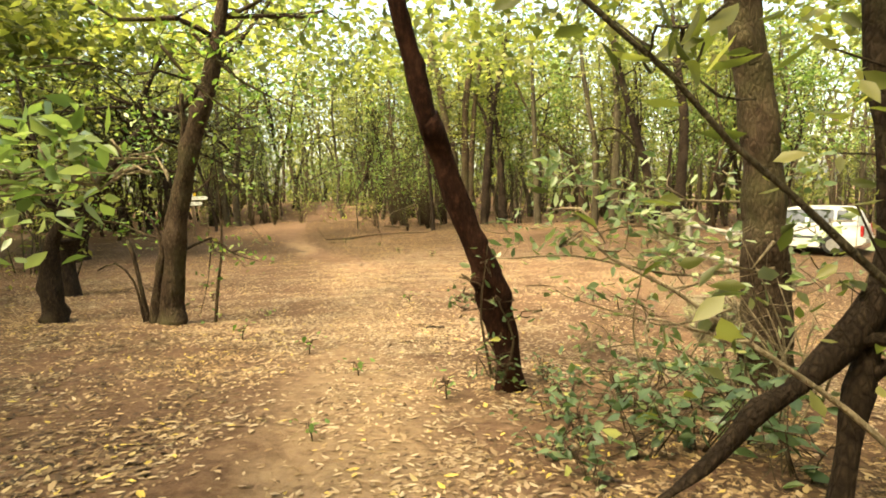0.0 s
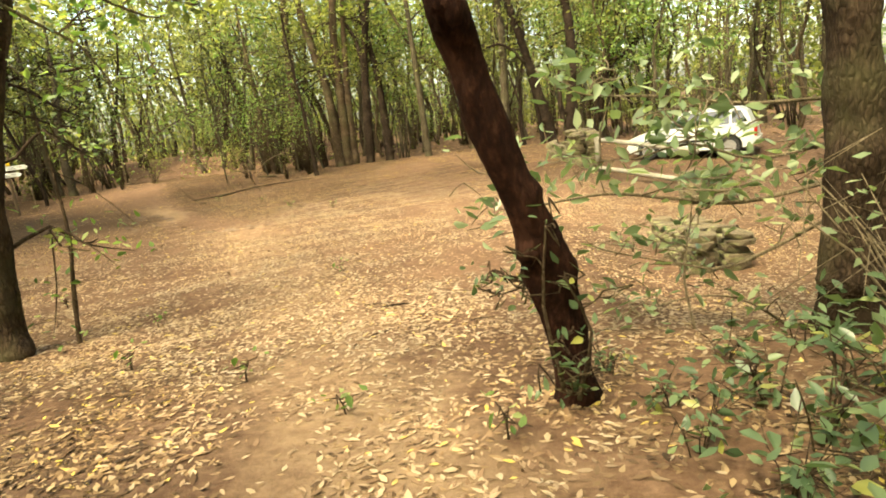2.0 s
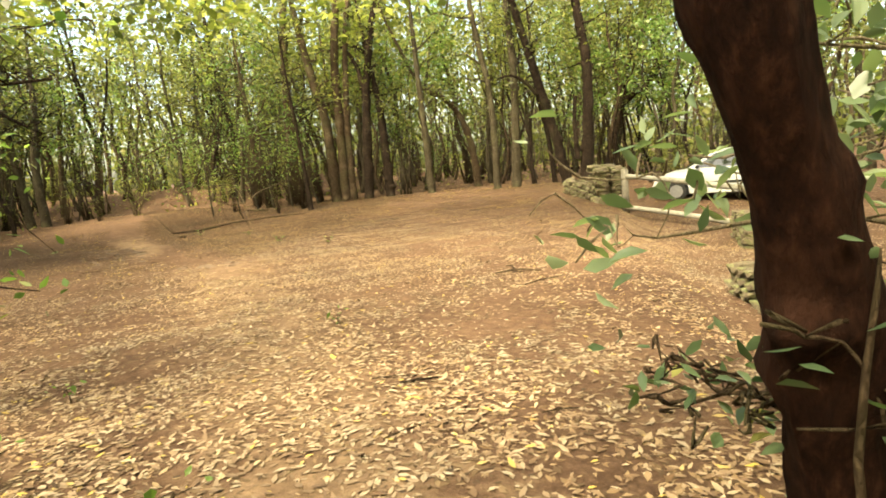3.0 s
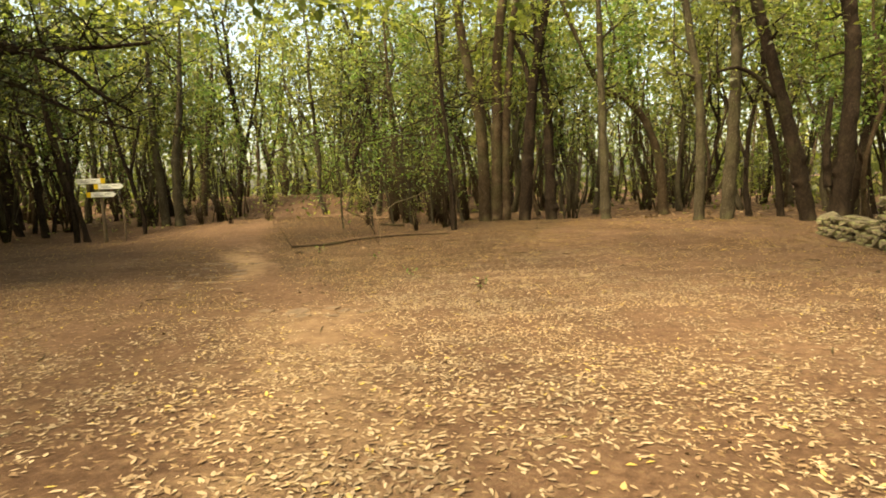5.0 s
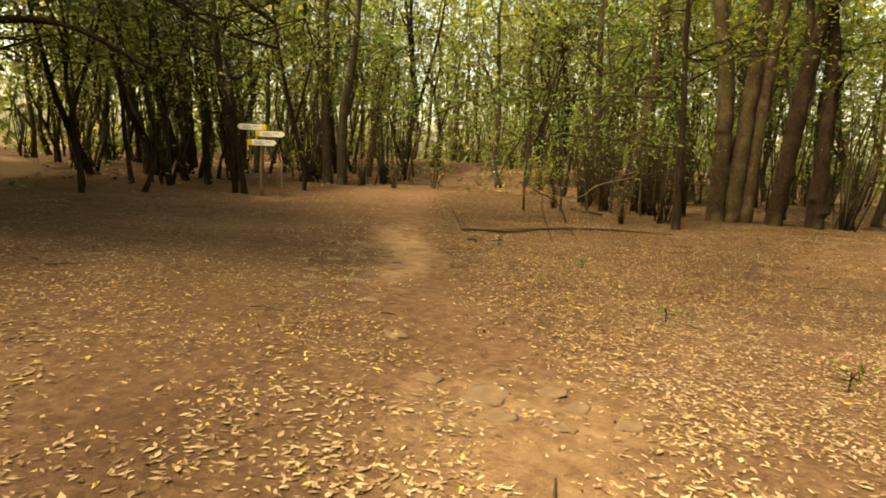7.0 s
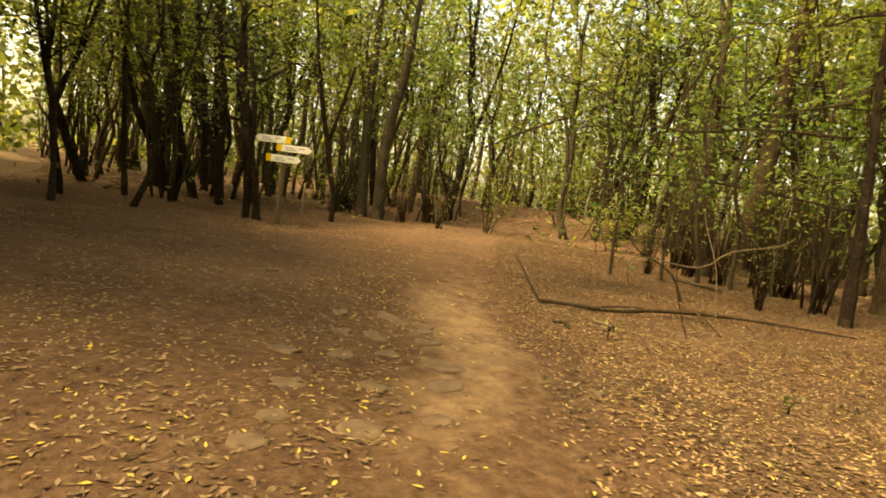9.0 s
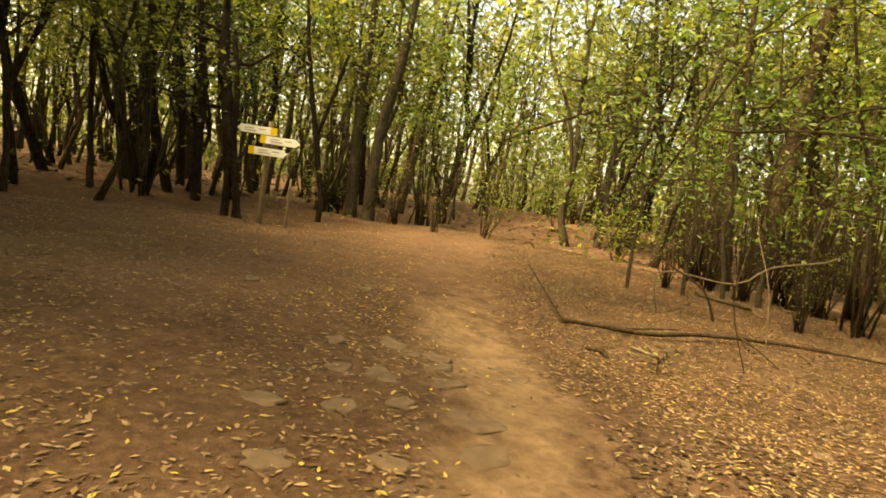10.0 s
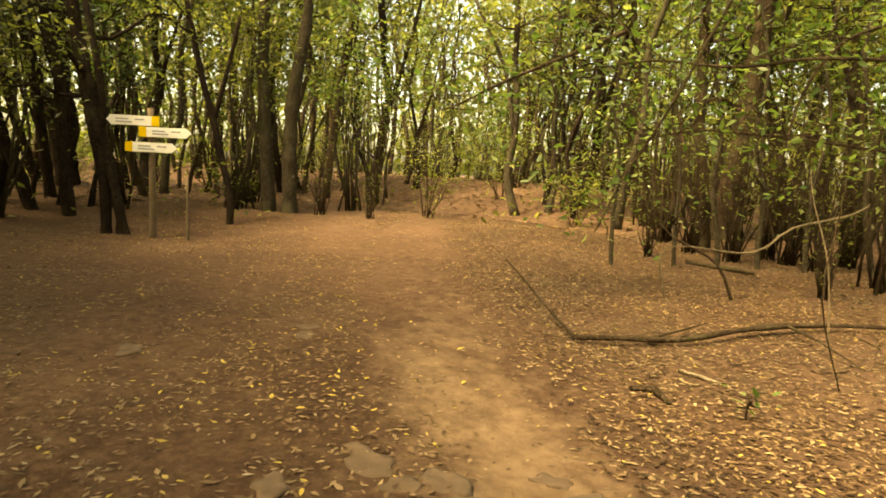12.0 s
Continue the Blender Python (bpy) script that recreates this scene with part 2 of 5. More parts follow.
def tube(P, R, rng, sides=8, stepping=0.2, lump=0.08, knots=0):
    """A round, uneven limb through the points."""
    C, r = spline(P, R, stepping)
    n = len(C)
    T = np.gradient(C, axis=0)
    T /= np.linalg.norm(T, axis=1)[:, None] + 1e-9
    ref = np.array([1.0, 0.2, 0.0]) if abs(T[0][0]) < 0.8 else np.array([0.0, 1.0, 0.2])
    A = np.cross(T, ref)
    A /= np.linalg.norm(A, axis=1)[:, None] + 1e-9
    B = np.cross(T, A)
    ang = np.arange(sides) * 2 * np.pi / sides
    ph = rng.random(4) * 6.28
    s = np.cumsum(np.r_[0, np.linalg.norm(np.diff(C, axis=0), axis=1)])
    wob = 1 + lump * (np.sin(3 * ang[None] + 4.3 * s[:, None] + ph[0]) * 0.5 + np.sin(2 * ang[None] - 7.1 * s[:, None] + ph[1]) * 0.5
                      + 0.7 * np.sin(9.7 * s[:, None] + ph[2]) + 0.5 * np.sin(5 * ang[None] + 1.3 * s[:, None] + ph[3]))
    wob += lump * 0.5 * (rng.random((n, sides)) - 0.5)
    for _ in range(knots):
        ks, ka, kw = rng.random() * s[-1], rng.random() * 6.28, 0.05 + 0.1 * rng.random()
        dang = np.angle(np.exp(1j * (ang[None] - ka)))
        wob += (0.2 + 0.35 * rng.random()) * np.exp(-((s[:, None] - ks) / kw) ** 2 - (dang / 0.7) ** 2)
    V = C[:, None] + (r[:, None] * wob)[..., None] * (np.cos(ang)[None, :, None] * A[:, None] + np.sin(ang)[None, :, None] * B[:, None])
    V = V.reshape(-1, 3)
    F = []
    for i in range(n - 1):
        for j in range(sides):
            k = (j + 1) % sides
            F.append((i * sides + j, i * sides + k, (i + 1) * sides + k, (i + 1) * sides + j))
    F.append(tuple(range((n - 1) * sides, n * sides)))
    F.append(tuple(range(sides))[::-1])
    return V, F


def quad_mesh(name, V, Q, mat):
    me = bpy.data.meshes.new(name)
    me.vertices.add(len(V))
    me.vertices.foreach_set("co", V.ravel())
    me.loops.add(Q.size)
    me.loops.foreach_set("vertex_index", Q.ravel().astype(np.int32))
    me.polygons.add(len(Q))
    me.polygons.foreach_set("loop_start", (np.arange(len(Q)) * 4).astype(np.int32))
    me.update(calc_edges=True)
    me.materials.append(mat)
    return me


def leaf_mesh(name, C, size, rng, mat, flat=0.3, wide=0.42, fold=0.25, simple=False, bend=0.25):
    """One mesh of many folded leaves. flat: 1 lies level, 0 turns any way."""
    n = len(C)
    d = rng.normal(size=(n, 3))
    d[:, 2] *= 1 - flat
    d /= np.linalg.norm(d, axis=1)[:, None]
    up = rng.normal(size=(n, 3)) * (1 - flat) + np.array([0, 0, 1.0]) * (0.3 + 2 * flat)
    side = np.cross(d, up)
    side /= np.linalg.norm(side, axis=1)[:, None] + 1e-9
    nor = np.cross(side, d)
    s = (size * rng.uniform(0.6, 1.25, n))[:, None]
    w = s * wide * rng.uniform(0.8, 1.2, n)[:, None]
    f = fold * w * rng.uniform(-0.4, 1.2, n)[:, None]
    curl = s * rng.uniform(-bend, bend, n)[:, None]
    base, tip = C - d * s * 0.5, C + d * s * 0.5 + nor * curl
    if simple:
        V = np.stack([base, C + side * w * 0.5 + nor * f, tip, C - side * w * 0.5 + nor * f], 1).reshape(-1, 3)
        Q = (np.arange(n) * 4)[:, None] + np.array([[0, 3, 2, 1]])
        return quad_mesh(name, V, Q, mat)
    V = np.stack([base, C - d * s * 0.18 + side * w * 0.48 + nor * f, C + d * s * 0.16 + side * w * 0.36 + nor * (f + curl * 0.4), tip,
                  C + d * s * 0.16 - side * w * 0.36 + nor * (f + curl * 0.4), C - d * s * 0.18 - side * w * 0.48 + nor * f], 1).reshape(-1, 3)
    i = (np.arange(n) * 6)[:, None]
    Q = np.concatenate([i + np.array([[0, 3, 2, 1]]), i + np.array([[0, 5, 4, 3]])], 1).reshape(-1, 4)
    return quad_mesh(name, V, Q, mat)


def limbs(stem, rng, count, spread, start=0.4, droop=0.2, fine=0.3):
    """Side branches of a stem, and the points round which its leaves hang."""
    P = np.array([p[:3] for p in stem])
    R = np.array([p[3] for p in stem])
    C, r = spline(P, R, 0.3)
    geos, tips = [], []
    for b in range(count):
        geo = Geo()
        geos.append(geo)
        i = int((start + (1 - start) * (b + rng.random()) / count) * (len(C) - 1))
        az, el = rng.random() * 6.28, rng.uniform(0.1, 0.9)
        ln = spread * rng.uniform(0.55, 1.1)
        h = np.array([math.cos(az), math.sin(az), 0])
        pts = [C[i]]
        for k in range(1, 5):
            u = k / 4
            bend = rng.normal(size=3) * 0.07 * ln
            pts.append(C[i] + h * ln * u + np.array([0, 0, ln * (el * u - droop * u * u)]) + bend)
        r0 = min(0.5 * r[i], 0.05)
        geo.add(*tube(pts, np.linspace(r0, 0.006, 5), rng, 5 if fine < 0.5 else 4, fine, 0.08))
        for k in range(3):
            a = pts[1 + k]
            e = a + rng.normal(size=3) * 0.35 * ln * np.array([1, 1, 0.7])
            geo.add(*tube([a, (a + e) / 2 + rng.normal(size=3) * 0.05, e], [r0 * 0.45, 0.008, 0.004], rng, 4 if fine < 0.5 else 3, fine * 1.5, 0.05))
            tips += [(a + e) / 2, e]
        tips += pts[2:]
    return geos, np.array(tips)


def hang(tips, rng, count, sigma):
    C = tips[rng.integers(0, len(tips), count)]
    return C + rng.normal(size=(count, 3)) * sigma * np.array([1, 1, 0.75])


def along(x, y, line):
    """Distance to a line on the plan."""
    best = np.full(np.shape(x), 1e9)
    for (ax, ay), (bx, by) in zip(line[:-1], line[1:]):
        dx, dy = bx - ax, by - ay
        u = np.clip(((x - ax) * dx + (y - ay) * dy) / (dx * dx + dy * dy), 0, 1)
        best = np.minimum(best, np.hypot(x - ax - u * dx, y - ay - u * dy))
    return best


TRAIL = [(-3.9, 7.6), (-5.4, 8.7), (-7.2, 10.0), (-8.9, 11.6), (-9.9, 12.6), (-11.3, 14.0), (-12.6, 15.4), (-14.2, 17.2), (-16.2, 20.0), (-17.6, 23.5), (-19.7, 27.4), (-24, 33)]
TRACK = [(5.2, -7), (4.1, -4), (2.6, -1.6), (0.6, 1.7), (-1.6, 4.6), (-3.9, 7.6)]
BARE = [(2.8, -3.1), (2.2, -2.1), (1.6, -1.3), (1.0, 0.0)]
BACK_TRACK = [(-19, 6), (-24, 9.5), (-30, 11), (-45, 12)]

tree_count = [0]


def tree(name, label, crown, *stems, ext=3.0, start=0.42, mat=None, leaf=None, sides=10):
    """A tree from the runs of its stems; crown: branches, leaves, leaf length, spread."""
    tree_count[0] += 1
    rng = np.random.default_rng(100 + tree_count[0])
    nb, nl, size, spread = crown
    mat = mat or (BARK_RED if "redd" in label else BARK_DARK if "dark" in label or "black" in label else BARK_GREY if "grey" in label or "moss" in label
                  else BARK_PALE if "pale" in label else BARK_ROUGH if "rough" in label else BARK_BROWN)
    leaf = leaf or LEAF
    x, y, z, r = stems[0][0]
    if name in ("tree", "sapling") and z - float(land(x, y)) > 0.12:
        z = float(land(x, y))
        stems = ([(x + 0.04, y, z, r * 1.15), *stems[0]], *stems[1:])
        x += 0.04
    ob = root(name, (x, y, z), label, "tree" if "tree" in name or "sapling" in name else "sprout" if name == "sprout" else "branch")
    local = [[(p[0] - x, p[1] - y, p[2] - z, p[3]) for p in s] for s in stems]
    for k, s in enumerate(local):
        s = list(s)
        if k == 0 or abs(s[0][2]) < 0.3:
            d = np.array(s[1][:3]) - np.array(s[0][:3])
            d = d / np.linalg.norm(d) * 0.12
            s.insert(0, (s[0][0] - d[0], s[0][1] - d[1], s[0][2] - d[2], s[0][3] * 1.15))
        if k == 0 and ext:
            d = np.array(s[-1][:3]) - np.array(s[-2][:3])
            d /= np.linalg.norm(d)
            e = np.array(s[-1][:3]) + (d * 0.7 + np.array([0, 0, 0.3])) * ext
            s.append((*e, s[-1][3] * 0.3))
            local[0] = s
        big = max(p[3] for p in s)
        g = Geo().add(*tube([p[:3] for p in s], [p[3] for p in s], rng, 18 if big > 0.09 else sides, 0.05 if big > 0.09 else 0.15, 0.11 if "knot" in label else 0.07, 18 if "knot" in label else 7 if big > 0.09 else 2))
        part("trunk" if k == 0 else "stem", g, mat, ob)
    tips = []
    if not nb:
        return ob
    for k, s in enumerate(local):
        if k == 0 or len(s) > 4:
            g, t = limbs(s, rng, nb if k == 0 else max(2, nb // 2), spread, start if k == 0 else 0.3)
            tips.append(t)
            for k2 in g:
                part("branch", k2, mat, ob)
    C = hang(np.vstack(tips), rng, nl, 0.28 if size > 0.1 and spread > 1 else 0.15 if size > 0.095 else 0.07)
    C = C[(along(C[:, 0] + x, C[:, 1] + y, TRACK) > 0.8) | (C[:, 2] + z > 3.1)]
    part("crown", leaf_mesh("crown", C, size, rng, leaf, 0.35, 0.45, 0.25, size >= 0.14 and spread > 1), leaf, ob)
    return ob


# ---- ground ----
def axis(lo, hi, fine, far):
    a = list(np.arange(lo, hi + 1e-6, fine))
    s, v = fine, hi
    while v < far:
        s *= 1.35
        v += s
        a.append(v)
    s, v = fine, lo
    while v > -far:
        s *= 1.35
        v -= s
        a.insert(0, v)
    return np.array(a)


gx, gy = axis(-24, 9, 0.16, 900), axis(-7, 24, 0.16, 900)
X, Y = np.meshgrid(gx, gy, indexing="ij")
Z = rough_land(X, Y)
V = np.stack([X, Y, Z], -1).reshape(-1, 3)
nx, ny = X.shape
I = np.arange(nx * ny).reshape(nx, ny)
Q = np.stack([I[:-1, :-1], I[1:, :-1], I[1:, 1:], I[:-1, 1:]], -1).reshape(-1, 4)
me = bpy.data.meshes.new("ground")
me.from_pydata(V.tolist(), [], Q.tolist())
me.materials.append(SOIL)
me.polygons.foreach_set("use_smooth", np.ones(len(me.polygons), bool))
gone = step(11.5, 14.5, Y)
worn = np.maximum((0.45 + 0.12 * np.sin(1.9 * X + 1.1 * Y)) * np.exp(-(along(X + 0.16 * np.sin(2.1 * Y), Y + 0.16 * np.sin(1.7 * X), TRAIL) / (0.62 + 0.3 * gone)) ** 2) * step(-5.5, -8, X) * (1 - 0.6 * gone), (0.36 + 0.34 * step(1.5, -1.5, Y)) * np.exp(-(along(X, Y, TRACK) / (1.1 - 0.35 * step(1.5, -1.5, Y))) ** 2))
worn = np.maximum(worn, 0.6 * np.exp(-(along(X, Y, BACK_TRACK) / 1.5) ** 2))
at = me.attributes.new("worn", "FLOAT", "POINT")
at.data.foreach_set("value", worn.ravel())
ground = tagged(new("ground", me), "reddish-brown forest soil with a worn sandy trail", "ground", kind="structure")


def clear_space(x, y):
    """Where no wild tree may stand: the clearing, the trail, the car's place and the line of sight to the open."""
    inside = (x > -19.3 + np.maximum(0, 9 - y) + 0.35 * np.maximum(0, y - 12)) & (x < 9) & (y > -9) & (y < 20.0 + 1.6 * (x > -12) - 0.02 * (x + 10) ** 2 * (x < -10))
    inside |= along(x, y, TRAIL) < 1.3
    inside |= along(x, y, BACK_TRACK) < 1.7
    inside |= (x > 3) & (x < 15) & (y > 8) & (y < 21)
    return inside


# dry leaves on the soil
rng = np.random.default_rng(7)
n = 860000
lx, ly = rng.uniform(-22, 9, n), rng.uniform(-5.5, 22, n)
dt = along(lx, ly, TRAIL)
dk = along(lx, ly, TRACK)
den = 0.42 + 0.58 * np.exp(-((ly + 1) / 6.0) ** 2) + 0.2 * (lx > -4) * (ly > 6)
den *= 0.2 + 0.8 * step(0.25, 0.8, dt + 0.2 * np.sin(3 * lx + 2 * ly))
bare = 0.45 + 0.55 * step(0.15, 0.7, dk + 0.35 * np.sin(2 * lx) * np.sin(1.7 * ly))
den *= np.where(ly < -1, bare, 1.0)
den *= 0.12 + 0.88 * step(0.1, 0.6, along(lx, ly, BARE) + 0.25 * np.sin(3 * lx + 1) * np.sin(2.6 * ly))
right = step(0.2, 0.8, (ly - 8.0) - 0.95 * (-lx - 5.0)) * (lx < -4)
den = np.maximum(den, 1.25 * right * step(0.3, 1.3, dt + 0.3 * np.sin(2.7 * lx) * np.sin(2.2 * ly)))
den *= 0.8 + 0.2 * np.maximum(step(-16, -9, lx + 0.3 * ly), right)
den *= 1 - 0.1 * step(6, 8, ly) * (1 - right) * step(-3, -6, lx)
den *= 1 + 0.9 * step(-9, -4, lx) * step(4, 8, ly)
clump = sum(np.sin(f * (lx * math.cos(a) + ly * math.sin(a)) + p) for f, a, p in ((0.9, 0.3, 1), (1.4, 1.9, 0), (2.3, 0.9, 2), (3.1, 2.6, 4), (4.6, 1.4, 1), (5.3, 0.2, 3), (7.7, 2.2, 5), (9.1, 0.7, 0)))
den *= np.clip(0.78 + 0.18 * clump * (1 - 0.6 * right), 0.1, 1.6)
den *= 1 - 0.5 * np.exp(-(((lx - 0.6) / 1.6) ** 2 + ((ly + 2.6) / 1.3) ** 2))
near = np.minimum(along(lx, ly, TRACK + TRAIL[1:7]), 30)
den *= 0.5 + 0.5 * np.exp(-(near / 9.0) ** 2)
side = step(0.6, 1.5, dk + 0.3 * np.sin(2.3 * lx) * np.sin(1.9 * ly)) * step(1.2, -1.0, ly)
deep = np.maximum(step(4, 11, ly + 1.5 * np.sin(0.7 * lx) - 6 * step(-6, -2, lx)), 0.9 * side)
bank = np.maximum(right, 0.8 * side)
for name, label, share, size, lift, mat in (("leaf_litter", "pale tan dry leaves scattered over soil", 0.62 * (1 - deep), 0.06, 0.02, LITTER), ("leaf_litter", "brown and yellow dry leaves scattered over soil", 0.66 * deep * (1 - bank), 0.066, 0.02, LITTER_BROWN), ("leaf_litter", "dense brown dry leaves covering the bank", 0.95 * deep * bank, 0.063, 0.026, LITTER_BANK),
                                           ("leaf_mulch", "brown rotting leaf scraps covering the soil", 0.42, 0.06, 0.006, MULCH)):
    keep = rng.random(n) < np.clip(den, 0, 1.4) * share
    px, py = lx[keep], ly[keep]
    C = np.stack([px, py, rough_land(px, py) + rng.uniform(0.002, lift, len(px)) * 0.6], 1)
    grow = (1.22 - 0.38 * step(1, 9, py) ) * rng.uniform(0.75, 1.2, len(py))
    close = (near[keep] < 1.7) & (name == "leaf_litter")
    for sel, simple in ((close, False), (~close, True)):
        if sel.any():
            tagged(new(name, leaf_mesh(name, C[sel], size * grow[sel], rng, mat, 0.93, 0.4, 0.16, simple, 0.14)), label, "leaf litter", kind="stuff")

# coarse brown litter under the trees round the clearing
n = 45000
lx, ly = rng.uniform(-42, 16, n), rng.uniform(-8, 44, n)
keep = ~((lx > -21.5) & (lx < 8.5) & (ly > -5) & (ly < 21.5)) & (along(lx, ly, BACK_TRACK) > 0.9)
C = np.stack([lx, ly, rough_land(lx, ly) + 0.02], 1)[keep]
tagged(new("leaf_mulch", leaf_mesh("leaf_mulch", C, 0.2, rng, MULCH, 0.93, 0.55, 0.16, True, 0.14)), "brown leaf litter lying under the trees", "leaf litter", kind="stuff")

# ---- the wild wood round the clearing ----
def wild_tree(seed, height, radius, lean, leaves, fork, mat, leaf, low=0.42):
    """A crooked forest tree, bare below, with its crown high up."""
    rng = np.random.default_rng(seed)
    az = rng.random() * 6.28
    pts = [(0, 0, -0.15, radius * 1.35)]
    wx, wy = 0.0, 0.0
    for k in range(1, 11):
        u = k / 10
        wx, wy = 0.75 * wx + rng.normal() * 0.15, 0.75 * wy + rng.normal() * 0.15
        pts.append((lean * u * math.cos(az) * height + wx, lean * u * math.sin(az) * height + wy, height * u, radius * (1 - 0.75 * u)))
    ob = root("tree", (0, 0, -50), "slender forest tree with shade put into its dark leaf colour" if leaf is LEAF_DARK else "slender forest tree with a thin leafy crown", "tree", "trees of the wood")
    part("trunk", Geo().add(*tube([p[:3] for p in pts], [p[3] for p in pts], rng, 8, 0.35, 0.1, 3)), mat, ob)
    lim = Geo()
    geos, tips = limbs(pts, rng, 8, 2.0, low, 0.2, 1.4)
    for k in geos:
        lim.add(np.vstack(k.v), k.f)
    # bare dead twigs on the lower trunk
    geos, _ = limbs(pts, rng, 3, 0.8, 0.12, 0.1, 2.0)
    for k in geos:
        lim.add(np.vstack(k.v), k.f)
    for f in range(fork):
        i = pts[2 + 2 * f]
        side = [(i[0], i[1], i[2], radius * 0.62)]
        a2 = rng.random() * 6.28
        for k in range(1, 5):
            side.append((i[0] + math.cos(a2) * 0.42 * k + rng.normal() * 0.16, i[1] + math.sin(a2) * 0.42 * k + rng.normal() * 0.16, i[2] + (height - i[2]) * k / 4.4, radius * (0.6 - 0.12 * k)))
        lim.add(*tube([p[:3] for p in side], [p[3] for p in side], rng, 6, 0.4, 0.1))
        g2, t2 = limbs(side, rng, 4, 1.5, 0.45, 0.2, 1.4)
        for k in g2:
            lim.add(np.vstack(k.v), k.f)
        tips = np.vstack([tips, t2])
    tagged(part("branchwork", lim, mat, ob), kind="stuff")
    part("crown", leaf_mesh("crown", hang(tips, rng, int(leaves * 1.5), 0.3), 0.17, rng, leaf, 0.3, 0.55, 0.25, True), leaf, ob)
    return ob


def shrub_kind(name, label, seed, stems, height, spread, leaves, size, leaf, mat, sigma=0.16, group=""):
    rng = np.random.default_rng(seed)
    ob = root(name, (0, 0, -50), label, "shrub", group)
    tips = []
    for k in range(stems):
        g = Geo()
        az, h = rng.random() * 6.28, height * rng.uniform(0.6, 1.1)
        o = spread * rng.uniform(0.3, 1)
        b = np.array([math.cos(az), math.sin(az), 0])
        P = [b * o * 0.35 * rng.random() + rng.normal(size=3) * np.array([0.03, 0.03, 0]) * height - np.array([0, 0, 0.05]), b * o * 0.45 + np.array([0, 0, h * 0.45]) + rng.normal(size=3) * 0.05 * height, b * o + np.array([0, 0, h])]
        g.add(*tube(P, [0.004 + 0.006 * height, 0.004 + 0.004 * height, 0.003], rng, 5 if height < 1 else 4, 0.15 if height < 1 else 0.25 + 0.12 * height, 0.05))
        tips += [(P[1] + P[2]) / 2, P[2], P[2], P[2]] if height > 4 else [P[1], (P[1] + P[2]) / 2, P[2], P[2]]
        for _ in range(3):
            a = P[1] + (P[2] - P[1]) * rng.random()
            e = a + rng.normal(size=3) * spread * 0.4
            e[2] = max(e[2], 0.06)
            g.add(*tube([a, (a + e) / 2, e], [0.005, 0.004, 0.002], rng, 4 if height < 1 else 3, 0.2 if height < 1 else 1.0, 0.05))
            tips += [(a + e) / 2, e]
        part("stem", g, mat, ob)
    C = hang(np.array(tips), rng, leaves, sigma)
    C[:, 2] = np.maximum(C[:, 2], 0.04)
    part("foliage", leaf_mesh("foliage", C, size, rng, leaf, 0.45, 0.5, 0.25, height > 1), leaf, ob)
    return ob


placed = set()


def put(ob, x, y, turn=0.0, size=1.0, dz=0.0):
    if ob.name not in placed:
        placed.add(ob.name)
        ob.matrix_basis = Matrix.Translation((x, y, float(land(x, y)) + dz)) @ Matrix.Rotation(turn, 4, "Z") @ Matrix.Scale(size, 4)
        return ob
    return copy_thing(ob, Matrix.Translation((x, y, float(land(x, y)) + dz)) @ Matrix.Rotation(turn, 4, "Z") @ Matrix.Scale(size / ob.scale[0], 4))


wild = [wild_tree(11, 9.5, 0.10, 0.03, 900, 1, BARK_GREY, LEAF), wild_tree(12, 8.5, 0.07, 0.06, 800, 0, BARK_BROWN, LEAF),
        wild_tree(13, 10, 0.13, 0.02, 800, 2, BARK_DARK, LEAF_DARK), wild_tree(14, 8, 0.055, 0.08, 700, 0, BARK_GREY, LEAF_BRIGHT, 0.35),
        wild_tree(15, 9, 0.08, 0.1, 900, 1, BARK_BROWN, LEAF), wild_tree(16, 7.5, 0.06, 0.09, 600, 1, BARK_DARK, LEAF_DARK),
        wild_tree(17, 10.5, 0.11, 0.04, 900, 0, BARK_GREY, LEAF_BRIGHT), wild_tree(18, 9, 0.09, 0.14, 700, 2, BARK_DARK, LEAF),
        wild_tree(19, 7, 0.045, 0.1, 450, 1, BARK_BROWN, LEAF, 0.35), wild_tree(20, 8.5, 0.075, 0.12, 650, 2, BARK_ROUGH, LEAF)]
bushes = [shrub_kind("shrub", "leafy green woodland shrub under the trees", 31, 7, 2.2, 1.0, 480, 0.13, LEAF, BARK_BROWN, 0.3, "shrubs of the wood"),
          shrub_kind("shrub", "leafy green woodland shrub under the trees", 32, 6, 1.4, 0.8, 500, 0.14, LEAF, BARK_BROWN, 0.25, "shrubs of the wood"),
          shrub_kind("shrub", "tall yellow-green woodland shrub under the trees", 33, 9, 3.0, 1.2, 420, 0.13, LEAF_BRIGHT, BARK_BROWN, 0.33, "shrubs of the wood"),
          shrub_kind("shrub", "grey-green woodland shrub with dense foliage", 35, 8, 3.6, 1.5, 420, 0.14, LEAF, BARK_GREY, 0.35, "shrubs of the wood"),
          shrub_kind("coppice", "close group of thin upright grey poles", 36, 12, 6.0, 0.9, 500, 0.17, LEAF, BARK_GREY, 0.4, "coppiced poles of the wood"),
          shrub_kind("coppice", "close group of thin upright brown poles", 37, 10, 5.0, 0.7, 380, 0.17, LEAF_BRIGHT, BARK_BROWN, 0.4, "coppiced poles of the wood"),
          shrub_kind("thicket", "tangle of thin bare brown stems", 34, 22, 2.6, 0.7, 160, 0.12, LEAF, BARK_BROWN, 0.25, "thickets of the wood")]

